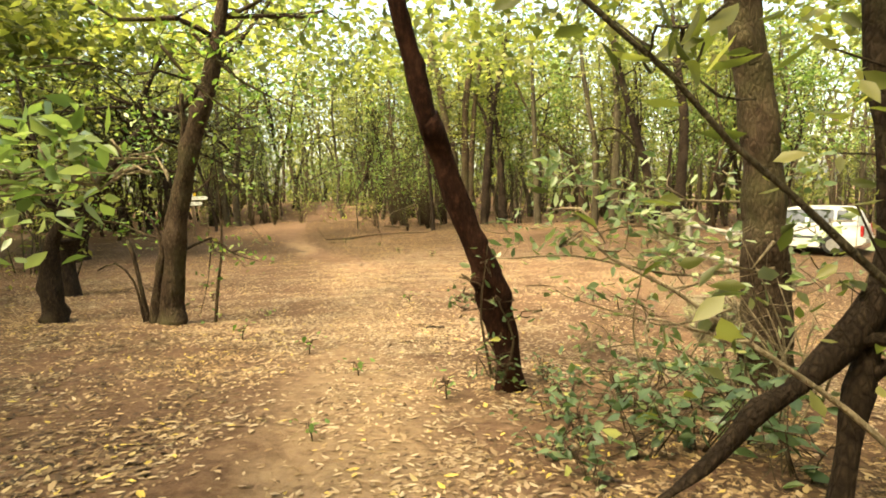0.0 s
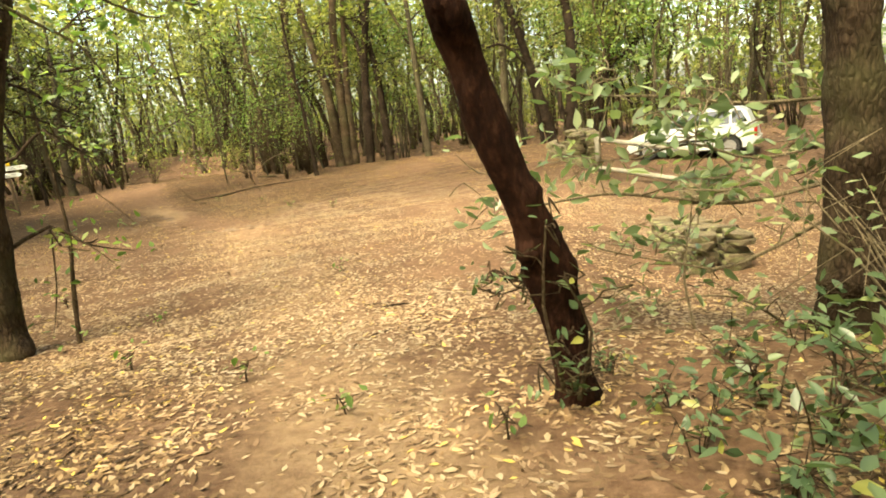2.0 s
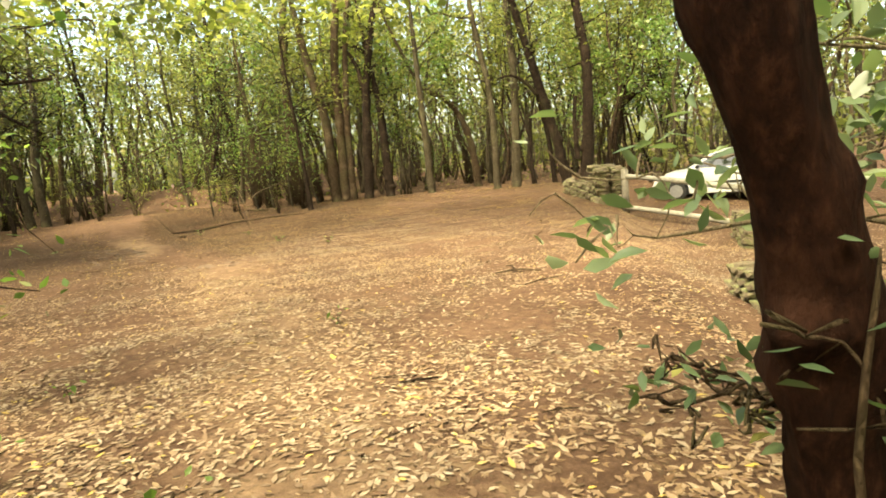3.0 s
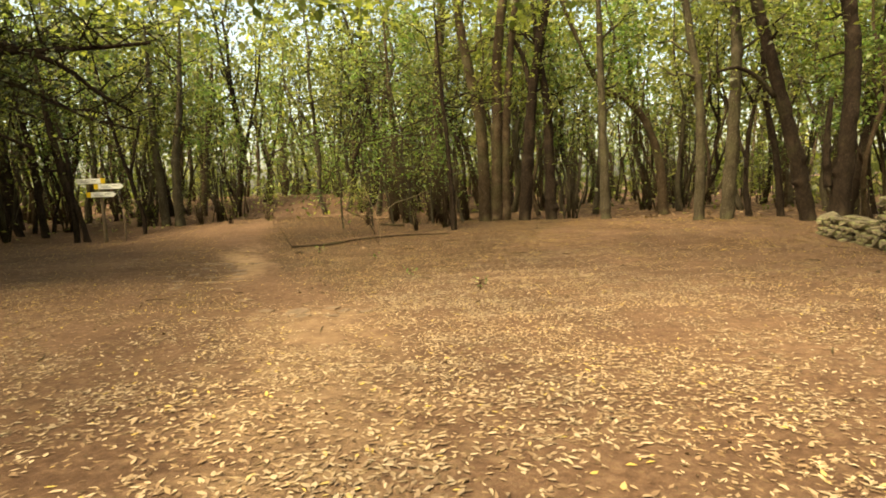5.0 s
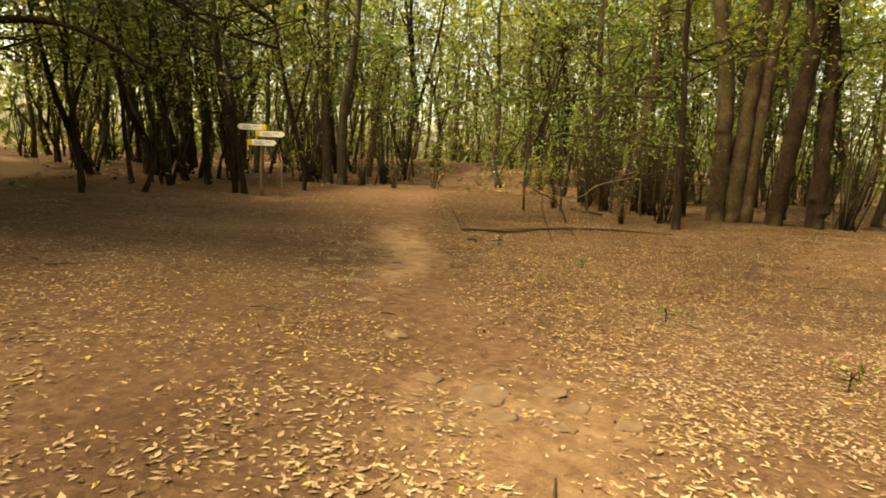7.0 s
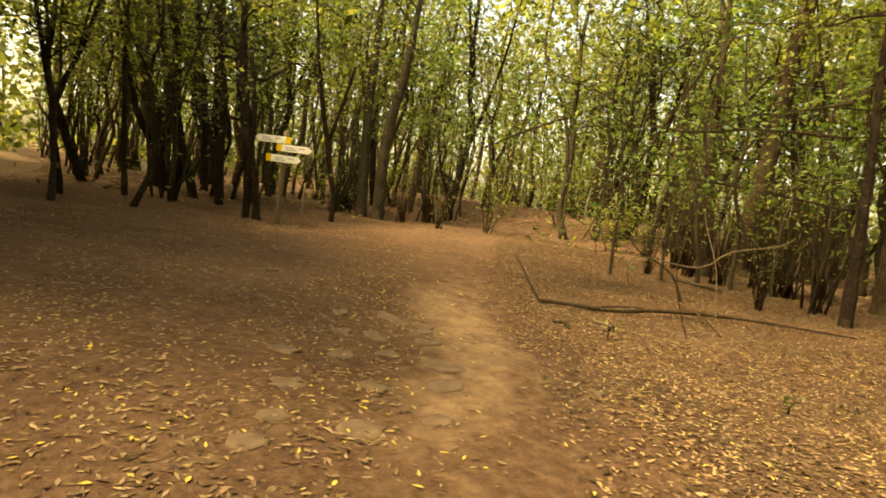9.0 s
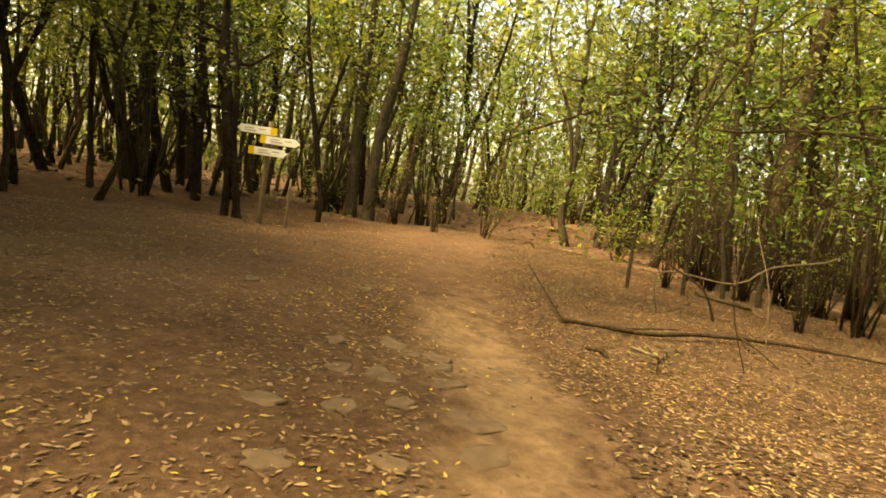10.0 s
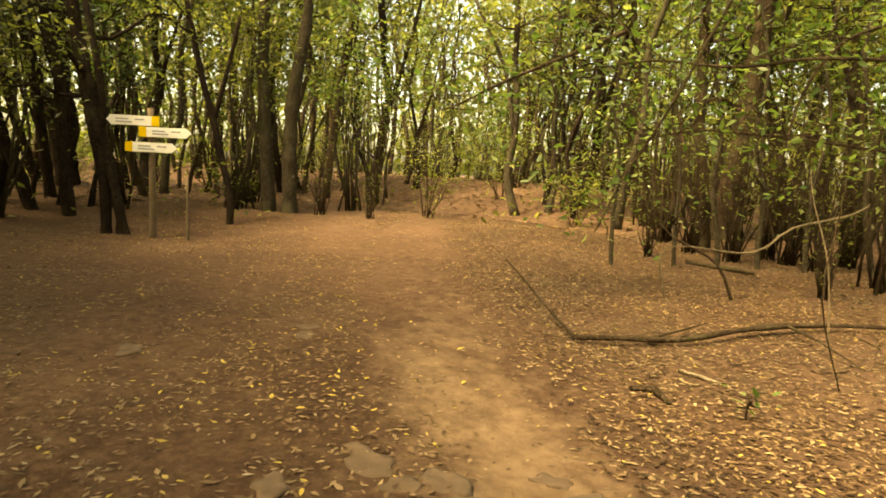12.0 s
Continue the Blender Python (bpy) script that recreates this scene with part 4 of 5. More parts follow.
tree("bent_branch", "pale grey bent branch with large hanging leaves", (3, 40, 0.19, 0.5),
     [(5.79, -2.40, 1.48, 0.018), (5.60, -2.49, 1.67, 0.017), (5.39, -2.60, 1.89, 0.014), (5.16, -2.71, 2.11, 0.013), (4.96, -2.81, 2.36, 0.012), (4.80, -2.89, 2.51, 0.010), (4.63, -2.97, 2.68, 0.012), (4.51, -3.03, 2.78, 0.008)], ext=0.3, start=0.42)
tree("bent_branch", "thin pale twig hanging across the undergrowth", (3, 30, 0.12, 0.4),
     [(5.85, -2.37, 0.77, 0.014), (5.63, -2.48, 0.99, 0.014), (5.41, -2.59, 1.17, 0.012), (5.2, -2.69, 1.33, 0.01), (4.97, -2.8, 1.52, 0.009), (4.75, -2.91, 1.65, 0.007)], ext=0.2, start=0.42)
tree("tree", "small dark twisted tree beneath bright leaves", (6, 600, 0.12, 1.4),
     [(-4.36, 0.08, 0.84, 0.151), (-4.29, 0.12, 1.3, 0.106), (-4.11, 0.2, 1.69, 0.088), (-4.23, 0.15, 2.18, 0.061), (-4.4, 0.06, 2.87, 0.043)],
     [(-4.26, 0.13, 1.39, 0.053), (-3.95, 0.28, 1.73, 0.035), (-3.61, 0.45, 2.07, 0.026)], ext=1.0, start=0.42)
tree("tree", "dark leaning tree in the shade of the wood", (8, 900, 0.12, 2.2),
     [(-6.98, 1.91, 0.94, 0.186), (-6.11, 2.26, 2.34, 0.163), (-5.47, 2.52, 3.09, 0.134), (-4.89, 2.75, 3.57, 0.097), (-4.25, 3.01, 3.95, 0.062)], ext=3.0, start=0.42)
tree("overhanging_branch", "leafy pale branch with bright glossy leaves beside the path", (9, 380, 0.11, 0.22),
     [(2.27, -4.35, 1.53, 0.01), (2.43, -4.27, 1.8, 0.008), (2.63, -4.17, 1.92, 0.006), (2.82, -4.08, 2.0, 0.005), (3.01, -3.99, 2.04, 0.004), (3.17, -3.91, 2.03, 0.003)],
     [(2.63, -4.18, 1.89, 0.005), (2.78, -4.1, 1.96, 0.004), (2.95, -4.02, 1.96, 0.003), (3.09, -3.95, 1.98, 0.002)], ext=0.1, start=0.2, leaf=LEAF_PALE)
tree("overhanging_branch", "thin pale branch with blue-green leaves by the large tree", (8, 190, 0.15, 0.6),
     [(5.62, 1.63, 1.06, 0.022), (4.79, 1.29, 0.99, 0.017), (4.23, 1.07, 1.1, 0.015), (3.68, 0.85, 1.22, 0.012), (2.99, 0.57, 1.2, 0.007)], ext=0.2, start=0.1, leaf=LEAF_SPRAY, mat=BARK_TWIG)
tree("overhanging_branch", "thin pale branch with blue-green leaves by the large tree", (8, 190, 0.15, 0.6),
     [(5.57, 1.61, 1.74, 0.017), (4.80, 1.30, 1.78, 0.015), (4.22, 1.06, 1.9, 0.010), (3.59, 0.81, 1.99, 0.007)], ext=0.2, start=0.1, leaf=LEAF_SPRAY, mat=BARK_TWIG)
tree("overhanging_branch", "thin pale branch with blue-green leaves by the large tree", (7, 60, 0.14, 0.5),
     [(5.64, 1.63, 0.78, 0.018), (4.72, 1.26, 0.46, 0.015), (4.24, 1.07, 0.56, 0.010), (3.63, 0.83, 0.78, 0.008)], ext=0.2, start=0.1, leaf=LEAF_SPRAY, mat=BARK_TWIG)
tree("overhanging_branch", "thin pale branch with blue-green leaves by the large tree", (7, 60, 0.14, 0.5),
     [(5.22, 1.47, -0.19, 0.013), (4.73, 1.27, 0.17, 0.010), (4.20, 1.06, 0.24, 0.008), (3.68, 0.85, 0.09, 0.008)], ext=0.2, start=0.1, leaf=LEAF_SPRAY, mat=BARK_TWIG)
tree("overhanging_branch", "thin pale branch with blue-green leaves by the large tree", (8, 190, 0.15, 0.6),
     [(5.60, 1.62, 1.38, 0.015), (4.91, 1.34, 1.33, 0.010), (4.36, 1.12, 1.52, 0.010), (3.91, 0.94, 1.46, 0.007)], ext=0.2, start=0.1, leaf=LEAF_SPRAY, mat=BARK_TWIG)
tree("overhanging_branch", "thin pale branch with blue-green leaves by the large tree", (7, 60, 0.14, 0.5),
     [(4.41, 1.14, -0.24, 0.016), (4.29, 1.09, 0.42, 0.010), (4.35, 1.12, 0.87, 0.007)], ext=0.2, start=0.1, leaf=LEAF_SPRAY, mat=BARK_TWIG)
tree("sapling", "pale arching twig of a bare sapling among fallen leaves", (0, 0, 0.09, 0.5),
     [(-9.6, 16.43, 0.76, 0.01), (-8.75, 17.03, 0.76, 0.014), (-8.39, 17.29, 1.08, 0.014), (-7.81, 17.71, 1.29, 0.014)], ext=0.3, start=0.42, mat=BARK_TWIG)
tree("sapling", "thin bare brown sapling among fallen leaves", (0, 0, 0.09, 0.5),
     [(-8.84, 16.97, -0.04, 0.021), (-9.07, 16.81, 0.58, 0.017), (-9.55, 16.47, 0.9, 0.014)], ext=0.3, start=0.42)
tree("sapling", "thin bare brown sapling among fallen leaves", (0, 0, 0.09, 0.5),
     [(-7.7, 14.32, 0.02, 0.006), (-7.89, 14.13, 0.74, 0.006), (-7.86, 14.16, 1.32, 0.005)], ext=0.3, start=0.42)
tree("sapling", "pale thin sapling standing among fallen leaves", (0, 0, 0.09, 0.5),
     [(-7.83, 15.54, 0.07, 0.009), (-7.92, 15.45, 0.87, 0.007), (-8.08, 15.29, 1.41, 0.005)], ext=0.3, start=0.42)
tree("overhanging_branch", "leafy bough of bright green leaves hanging by the trail", (8, 300, 0.12, 1.05),
     [(-7.32, 18.05, 3.11, 0.023), (-8.34, 17.33, 3.08, 0.02), (-9.13, 16.76, 2.93, 0.017), (-9.94, 16.18, 2.95, 0.013), (-10.69, 15.66, 2.76, 0.01)], ext=0.2, start=0.05, leaf=LEAF_BRIGHT)
tree("overhanging_branch", "leafy bough of bright green leaves hanging by the trail", (8, 220, 0.12, 1.05),
     [(-7.18, 18.16, 2.01, 0.02), (-8.51, 17.21, 2.15, 0.017), (-9.6, 16.43, 2.15, 0.013), (-10.56, 15.75, 1.65, 0.01)], ext=0.2, start=0.05, leaf=LEAF_BRIGHT)
tree("overhanging_branch", "leafy bough of bright green leaves hanging by the trail", (8, 200, 0.12, 1.05),
     [(-9.09, 16.8, 4.06, 0.023), (-9.38, 16.58, 3.29, 0.02), (-9.73, 16.34, 2.37, 0.017), (-10.11, 16.07, 1.54, 0.014), (-10.29, 15.94, 0.99, 0.01)], ext=0.2, start=0.05, leaf=LEAF_BRIGHT)
tree("overhanging_branch", "leafy bough of bright green leaves hanging by the trail", (8, 200, 0.12, 1.05),
     [(-7.39, 18.01, 3.61, 0.023), (-8.1, 17.5, 3.31, 0.02), (-8.46, 17.25, 2.65, 0.017), (-8.58, 17.16, 1.78, 0.01)], ext=0.2, start=0.05, leaf=LEAF_BRIGHT)
tree("overhanging_branch", "leafy bough of bright green leaves hanging by the trail", (6, 200, 0.12, 1.05),
     [(-10.24, 15.98, 3.24, 0.03), (-10.86, 15.53, 2.88, 0.023), (-11.38, 15.16, 2.58, 0.017), (-11.8, 14.86, 2.29, 0.01)], ext=0.2, start=0.05, leaf=LEAF_BRIGHT)
tree("overhanging_branch", "leafy bough of bright green leaves over the clearing edge", (7, 130, 0.12, 0.55),
     [(-1.35, 0.08, 3.8, 0.022), (-1.14, 0.32, 3.4, 0.018), (-0.92, 0.56, 3.14, 0.014), (-0.71, 0.76, 2.94, 0.01), (-0.57, 0.88, 2.59, 0.006)], ext=0.2, start=0.1, leaf=LEAF_BRIGHT)
tree("overhanging_branch", "leafy bough of bright green leaves over the clearing edge", (7, 130, 0.12, 0.55),
     [(-1.09, 0.38, 3.99, 0.022), (-0.84, 0.63, 3.59, 0.018), (-0.57, 0.88, 3.36, 0.014), (-0.25, 1.13, 3.16, 0.01)], ext=0.2, start=0.1, leaf=LEAF_BRIGHT)
tree("sprout", "green leafy sprout growing from the leaning trunk", (5, 26, 0.085, 0.2),
     [(3.23, -0.15, 0.75, 0.008), (3.08, -0.18, 0.85, 0.007), (2.94, -0.21, 0.91, 0.004)], ext=0.1, start=0.2, leaf=LEAF_BLUE)
tree("sprout", "green leafy sprout growing from the leaning trunk", (5, 26, 0.085, 0.2),
     [(3.19, -0.16, 0.8, 0.007), (3.07, -0.18, 0.81, 0.006), (2.94, -0.21, 0.78, 0.004)], ext=0.1, start=0.2, leaf=LEAF_BLUE)
tree("sprout", "green leafy sprout growing from the leaning trunk", (5, 34, 0.09, 0.2),
     [(3.3, -0.62, 0.43, 0.013), (3.24, -0.65, 0.84, 0.01), (3.28, -0.63, 1.24, 0.007)], ext=0.1, start=0.1, leaf=LEAF_BLUE)
tree("sprout", "green leafy sprout growing from the leaning trunk", (5, 34, 0.09, 0.2),
     [(3.43, -0.55, 0.32, 0.013), (3.5, -0.52, 0.62, 0.01), (3.39, -0.57, 0.93, 0.007)], ext=0.1, start=0.1, leaf=LEAF_BLUE)
tree("sapling", "slender crooked grey stem in the thicket by the trail", (5, 60, 0.11, 0.7),
     [(-9.49, 18.97, 0.68, 0.04), (-9.63, 18.87, 1.55, 0.035), (-9.59, 18.89, 2.41, 0.03), (-9.75, 18.78, 3.32, 0.026), (-9.69, 18.82, 4.3, 0.021)], ext=1.0, start=0.3, leaf=LEAF_BRIGHT)
tree("sapling", "slender crooked grey stem in the thicket by the trail", (5, 60, 0.11, 0.7),
     [(-8.97, 19.34, 0.54, 0.044), (-8.98, 19.33, 1.51, 0.039), (-9.17, 19.2, 2.35, 0.035), (-9.11, 19.24, 3.28, 0.03), (-9.28, 19.12, 4.25, 0.025)], ext=1.0, start=0.3, leaf=LEAF_BRIGHT)
tree("sapling", "slender crooked grey stem in the thicket by the trail", (5, 60, 0.11, 0.7),
     [(-8.37, 19.77, 0.67, 0.035), (-8.37, 19.77, 1.63, 0.031), (-8.26, 19.84, 2.58, 0.026), (-8.43, 19.72, 3.57, 0.021), (-8.34, 19.79, 4.39, 0.017)], ext=1.0, start=0.3, leaf=LEAF_BRIGHT)
tree("sapling", "slender crooked grey stem in the thicket by the trail", (5, 60, 0.11, 0.7),
     [(-7.51, 20.38, 0.46, 0.049), (-7.69, 20.25, 1.42, 0.044), (-7.71, 20.23, 2.45, 0.039), (-7.96, 20.06, 3.52, 0.034), (-7.93, 20.08, 4.42, 0.029)], ext=1.0, start=0.3, leaf=LEAF_BRIGHT)
tree("sapling", "slender crooked grey stem in the thicket by the trail", (5, 60, 0.11, 0.7),
     [(-10.05, 18.57, 0.91, 0.031), (-10.06, 18.56, 1.78, 0.026), (-10.23, 18.44, 2.62, 0.021), (-10.16, 18.49, 3.54, 0.017)], ext=1.0, start=0.3, leaf=LEAF_BRIGHT)
tree("sapling", "slender crooked grey stem in the thicket by the trail", (5, 60, 0.11, 0.7),
     [(-10.85, 18.0, 1.07, 0.031), (-10.83, 18.01, 1.81, 0.026), (-10.95, 17.93, 2.66, 0.021), (-10.91, 17.95, 3.57, 0.017)], ext=1.0, start=0.3, leaf=LEAF_BRIGHT)
# crowns with LEAF_DARK from here on carry shade in their colour
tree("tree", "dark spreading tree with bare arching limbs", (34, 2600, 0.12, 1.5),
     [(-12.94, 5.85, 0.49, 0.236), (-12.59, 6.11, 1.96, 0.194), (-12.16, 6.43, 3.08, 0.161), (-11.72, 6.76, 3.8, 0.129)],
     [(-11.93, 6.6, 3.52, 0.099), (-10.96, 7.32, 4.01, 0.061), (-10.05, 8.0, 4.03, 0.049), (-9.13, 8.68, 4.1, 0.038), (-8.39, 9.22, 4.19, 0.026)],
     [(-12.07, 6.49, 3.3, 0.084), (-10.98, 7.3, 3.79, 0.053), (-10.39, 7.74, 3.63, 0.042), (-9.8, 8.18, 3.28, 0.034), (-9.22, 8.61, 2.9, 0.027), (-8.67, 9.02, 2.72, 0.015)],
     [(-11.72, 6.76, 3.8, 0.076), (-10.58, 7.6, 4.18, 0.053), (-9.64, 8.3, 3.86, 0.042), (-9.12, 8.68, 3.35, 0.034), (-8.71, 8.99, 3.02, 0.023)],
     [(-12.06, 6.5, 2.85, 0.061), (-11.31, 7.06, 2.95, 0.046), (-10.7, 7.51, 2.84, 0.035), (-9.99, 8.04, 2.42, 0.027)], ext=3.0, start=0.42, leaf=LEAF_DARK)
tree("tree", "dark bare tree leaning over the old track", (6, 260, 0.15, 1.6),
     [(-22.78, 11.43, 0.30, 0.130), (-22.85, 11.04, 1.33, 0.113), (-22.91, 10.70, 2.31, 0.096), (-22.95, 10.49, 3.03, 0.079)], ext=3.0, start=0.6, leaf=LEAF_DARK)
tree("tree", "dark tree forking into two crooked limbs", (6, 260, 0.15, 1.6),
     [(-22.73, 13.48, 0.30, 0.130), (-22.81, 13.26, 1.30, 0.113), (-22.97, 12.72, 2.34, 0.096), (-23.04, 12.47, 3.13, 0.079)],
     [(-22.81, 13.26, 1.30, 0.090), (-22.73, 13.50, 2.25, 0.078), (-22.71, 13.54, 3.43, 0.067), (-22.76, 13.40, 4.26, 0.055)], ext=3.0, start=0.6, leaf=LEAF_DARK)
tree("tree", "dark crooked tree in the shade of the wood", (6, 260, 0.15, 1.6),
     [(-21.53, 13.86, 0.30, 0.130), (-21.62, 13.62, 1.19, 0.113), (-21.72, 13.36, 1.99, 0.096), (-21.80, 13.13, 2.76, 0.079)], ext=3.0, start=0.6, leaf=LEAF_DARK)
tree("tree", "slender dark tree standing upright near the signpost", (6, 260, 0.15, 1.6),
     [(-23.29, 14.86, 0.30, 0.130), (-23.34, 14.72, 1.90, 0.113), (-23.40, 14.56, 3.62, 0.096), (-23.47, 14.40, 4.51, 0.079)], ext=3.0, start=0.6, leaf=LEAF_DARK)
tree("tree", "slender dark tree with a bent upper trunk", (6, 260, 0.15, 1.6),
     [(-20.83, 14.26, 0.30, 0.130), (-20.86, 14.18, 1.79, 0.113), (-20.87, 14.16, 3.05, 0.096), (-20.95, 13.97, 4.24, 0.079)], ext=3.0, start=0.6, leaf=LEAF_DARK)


# ---- undergrowth ----
for x, y, k, s in [(-8.2, 20.2, 6, 0.9), (-12.2, 24.8, 2, 1.1), (-13.4, 22.6, 1, 1.0), (-11.0, 21.6, 5, 0.8), (-7.4, 19.0, 5, 0.7), (-9.0, 21.0, 6, 0.9), (-10.6, 19.2, 6, 0.5), (-8.0, 17.9, 6, 0.45),
                   (-17.0, 19.1, 6, 0.45), (-16.6, 20.8, 0, 0.8), (-18.9, 20.4, 4, 0.8), (-20.5, 18.0, 4, 0.9), (-21.5, 15.5, 5, 0.9), (-21, 13, 4, 0.9), (-22, 19.5, 4, 1.0), (-20.0, 22.5, 5, 0.9), (-15.0, 25.2, 3, 0.9),
                   (-9.4, 19.9, 6, 0.9), (-8.6, 20.6, 6, 1.0), (-10.2, 20.4, 6, 0.9), (-7.8, 21.2, 6, 1.0), (-11.2, 22.2, 6, 1.0)]:
    put(bushes[k], x, y, rng.random() * 6.28, s)
# shrubs behind the clearing, by the car and at the end of the trail
for x, y, k, s in [(-9.5, 3.2, 3, 0.9), (-11.5, 3.6, 3, 0.95), (-8.3, 0.8, 3, 0.9), (-7.0, -0.6, 2, 0.9), (-12.6, 5.6, 2, 0.9), (9.5, 7.0, 2, 1.0), (8.6, 4.0, 0, 1.0), (9.2, 1.5, 3, 0.9), (10.5, 11.5, 2, 1.0), (-21.2, 31.4, 3, 1.1), (-22.9, 32.6, 2, 1.2), (-20.0, 30.2, 0, 1.1), (-24.6, 31.2, 3, 1.2), (-25.5, 34.0, 3, 1.3), (-22.3, 34.8, 2, 1.3), (-18.0, 28.0, 2, 1.0), (-17.2, 25.4, 0, 0.9)]:
    put(bushes[k], x, y, rng.random() * 6.28, s)
low = [shrub_kind("seedling_clump", "blue-green broad-leaved seedlings in leaf litter", 61, 6, 0.5, 0.45, 48, 0.155, LEAF_BLUE, BARK_BROWN, 0.1, "seedlings by the leaning tree"),
       shrub_kind("seedling_clump", "blue-green broad-leaved seedlings in leaf litter", 62, 5, 0.38, 0.38, 34, 0.145, LEAF_BLUE, BARK_BROWN, 0.09, "seedlings by the leaning tree"),
       shrub_kind("seedling", "small green seedling in leaf litter", 63, 2, 0.14, 0.12, 9, 0.07, LEAF_BRIGHT, BARK_BROWN, 0.04, "small seedlings")]
twiggy = shrub_kind("twiggy_shrub", "bare pale twiggy shrub with few leaves by the large tree", 71, 9, 1.5, 1.1, 46, 0.13, LEAF_SPRAY, BARK_TWIG, 0.1, "twiggy shrubs by the large tree")
for x, y, s in [(5.45, -0.6, 0.8), (5.9, 0.5, 1.0)]:
    put(twiggy, x, y, 2.3 * x + y, s)
for x, y, s in [(4.0, -1.0, 0.6), (4.3, -1.35, 0.8), (4.6, -0.9, 0.9), (4.7, -1.5, 0.9), (5.0, -1.2, 1.0), (5.3, -0.8, 1.1), (3.95, -0.45, 0.6), (4.5, -0.4, 0.8), (5.0, -0.3, 1.0), (5.5, -0.1, 1.1), (4.4, 0.3, 0.7), (5.0, 0.5, 0.8), (4.15, -1.75, 0.5), (5.6, -1.4, 1.0), (4.5, -2.0, 0.6), (3.6, 0.1, 0.45)]:
    put(low[int(rng.integers(0, 2))], x, y, rng.random() * 6.28, s)
for x, y in [(0.76, 0.0), (-1.31, 1.58), (0.2, 3.4), (-3.4, 2.4), (1.9, -0.6), (-0.6, 0.3), (2.6, -2.2), (3.0, -0.9), (-4.2, 10.6), (-2.6, 9.8), (-8.2, 13.3), (-6.2, 12.6)]:
    put(low[2], x, y, rng.random() * 6.28, rng.uniform(0.8, 1.3))

# ---- dry-stone walls ----
def stone_mesh(seed, flat=0.6):
    rng = np.random.default_rng(seed)
    bm = bmesh.new()
    bmesh.ops.create_icosphere(bm, subdivisions=1, radius=0.5)
    for v in bm.verts:
        v.co *= 1 + rng.uniform(-0.2, 0.2)
        v.co.x = max(-0.42, min(0.42, v.co.x)) * 1.15
        v.co.z = max(-0.36, min(0.36, v.co.z)) * flat * 1.2
        v.co.y = max(-0.42, min(0.42, v.co.y))
    return as_mesh(bm, "stone", ROCK)


STONES = [stone_mesh(200 + i, 0.5 + 0.06 * i) for i in range(8)]


def stone_wall(a, b, height, thick, label, seed, end=None):
    """A dry-stone wall from a to b; end: height of the pillar at a."""
    rng = np.random.default_rng(seed)
    ob = root("stone_wall", (a[0], a[1], float(land(*a))), label, "wall", "dry-stone walls")
    dx, dy = b[0] - a[0], b[1] - a[1]
    length = math.hypot(dx, dy)
    turn = math.atan2(dy, dx)
    z = 0.0
    while z < max(height, end or 0) - 0.05:
        h = rng.uniform(0.09, 0.14)
        reach = length if z < height - 0.1 else 0.75
        u = rng.uniform(-0.1, 0.05)
        while u < reach:
            w = rng.uniform(0.14, 0.34)
            if z < height - 0.15 or end and u < 0.7 or rng.random() < 0.6:
                for side in (-1, 1):
                    s = new("stone", STONES[int(rng.integers(0, 8))])
                    s.parent = ob
                    px, off = u + w / 2, side * (thick / 2 - 0.14 - 0.04 * z) + rng.normal() * 0.02
                    s.location = (px * math.cos(turn) - off * math.sin(turn), px * math.sin(turn) + off * math.cos(turn),
                                  float(land(a[0] + dx * px / length, a[1] + dy * px / length)) - ob.location.z + z + h / 2 - 0.02)
                    s.rotation_euler = (rng.normal() * 0.12, rng.normal() * 0.12, turn + rng.normal() * 0.2)
                    s.scale = (w * 1.12, thick * 0.62, h * 2.1)
            u += w * 0.93
        z += h
    return ob


stone_wall((5.25, 3.95), (4.95, 5.7), 0.5, 0.75, "broken end of a mossy dry-stone wall", 1)
stone_wall((6.0, 8.7), (6.2, 10.2), 0.6, 0.8, "low heap of pale stones from a fallen wall", 2)
stone_wall((3.85, 14.5), (2.95, 17.3), 0.5, 0.8, "dry-stone wall ending in a rough stone pillar", 3, 1.05)


# ---- wooden barrier ----
def barrier():
    rng = np.random.default_rng(9)
    x, y = 4.15, 14.15
    z = float(land(x, y))
    ob = root("wooden_barrier", (x, y, z), "bleached wooden barrier with two thick rails", "fence")
    bm = bmesh.new()
    bmesh.ops.create_cube(bm, size=1)
    for v in bm.verts:
        v.co = Vector((v.co.x * 0.17, v.co.y * 0.2, v.co.z * 1.3 + 0.5))
    bmesh.ops.bevel(bm, geom=bm.edges[:], offset=0.02, segments=2, affect="EDGES")
    part("post", bm, POST_GREY, ob, "squared grey post", True)
    end = Vector((6.3, 11.0))
    d = Vector((end.x - x, end.y - y))
    zz = float(land(end.x, end.y)) - z
    for name, h0, h1 in (("rail", 0.95, 0.85), ("rail", 0.12, 0.1)):
        P = [(0.0 - 0.02 * d.x, -0.02 * d.y, h0 + 0.02), (d.x * 0.5 + 0.03, d.y * 0.5, (h0 + h1 + zz) / 2 + 0.02), (d.x, d.y, h1 + zz)]
        part(name, Geo().add(*tube(P, [0.062, 0.068, 0.07], rng, 12, 0.15, 0.03)), RAIL_WOOD, ob, "round bleached rail")


barrier()


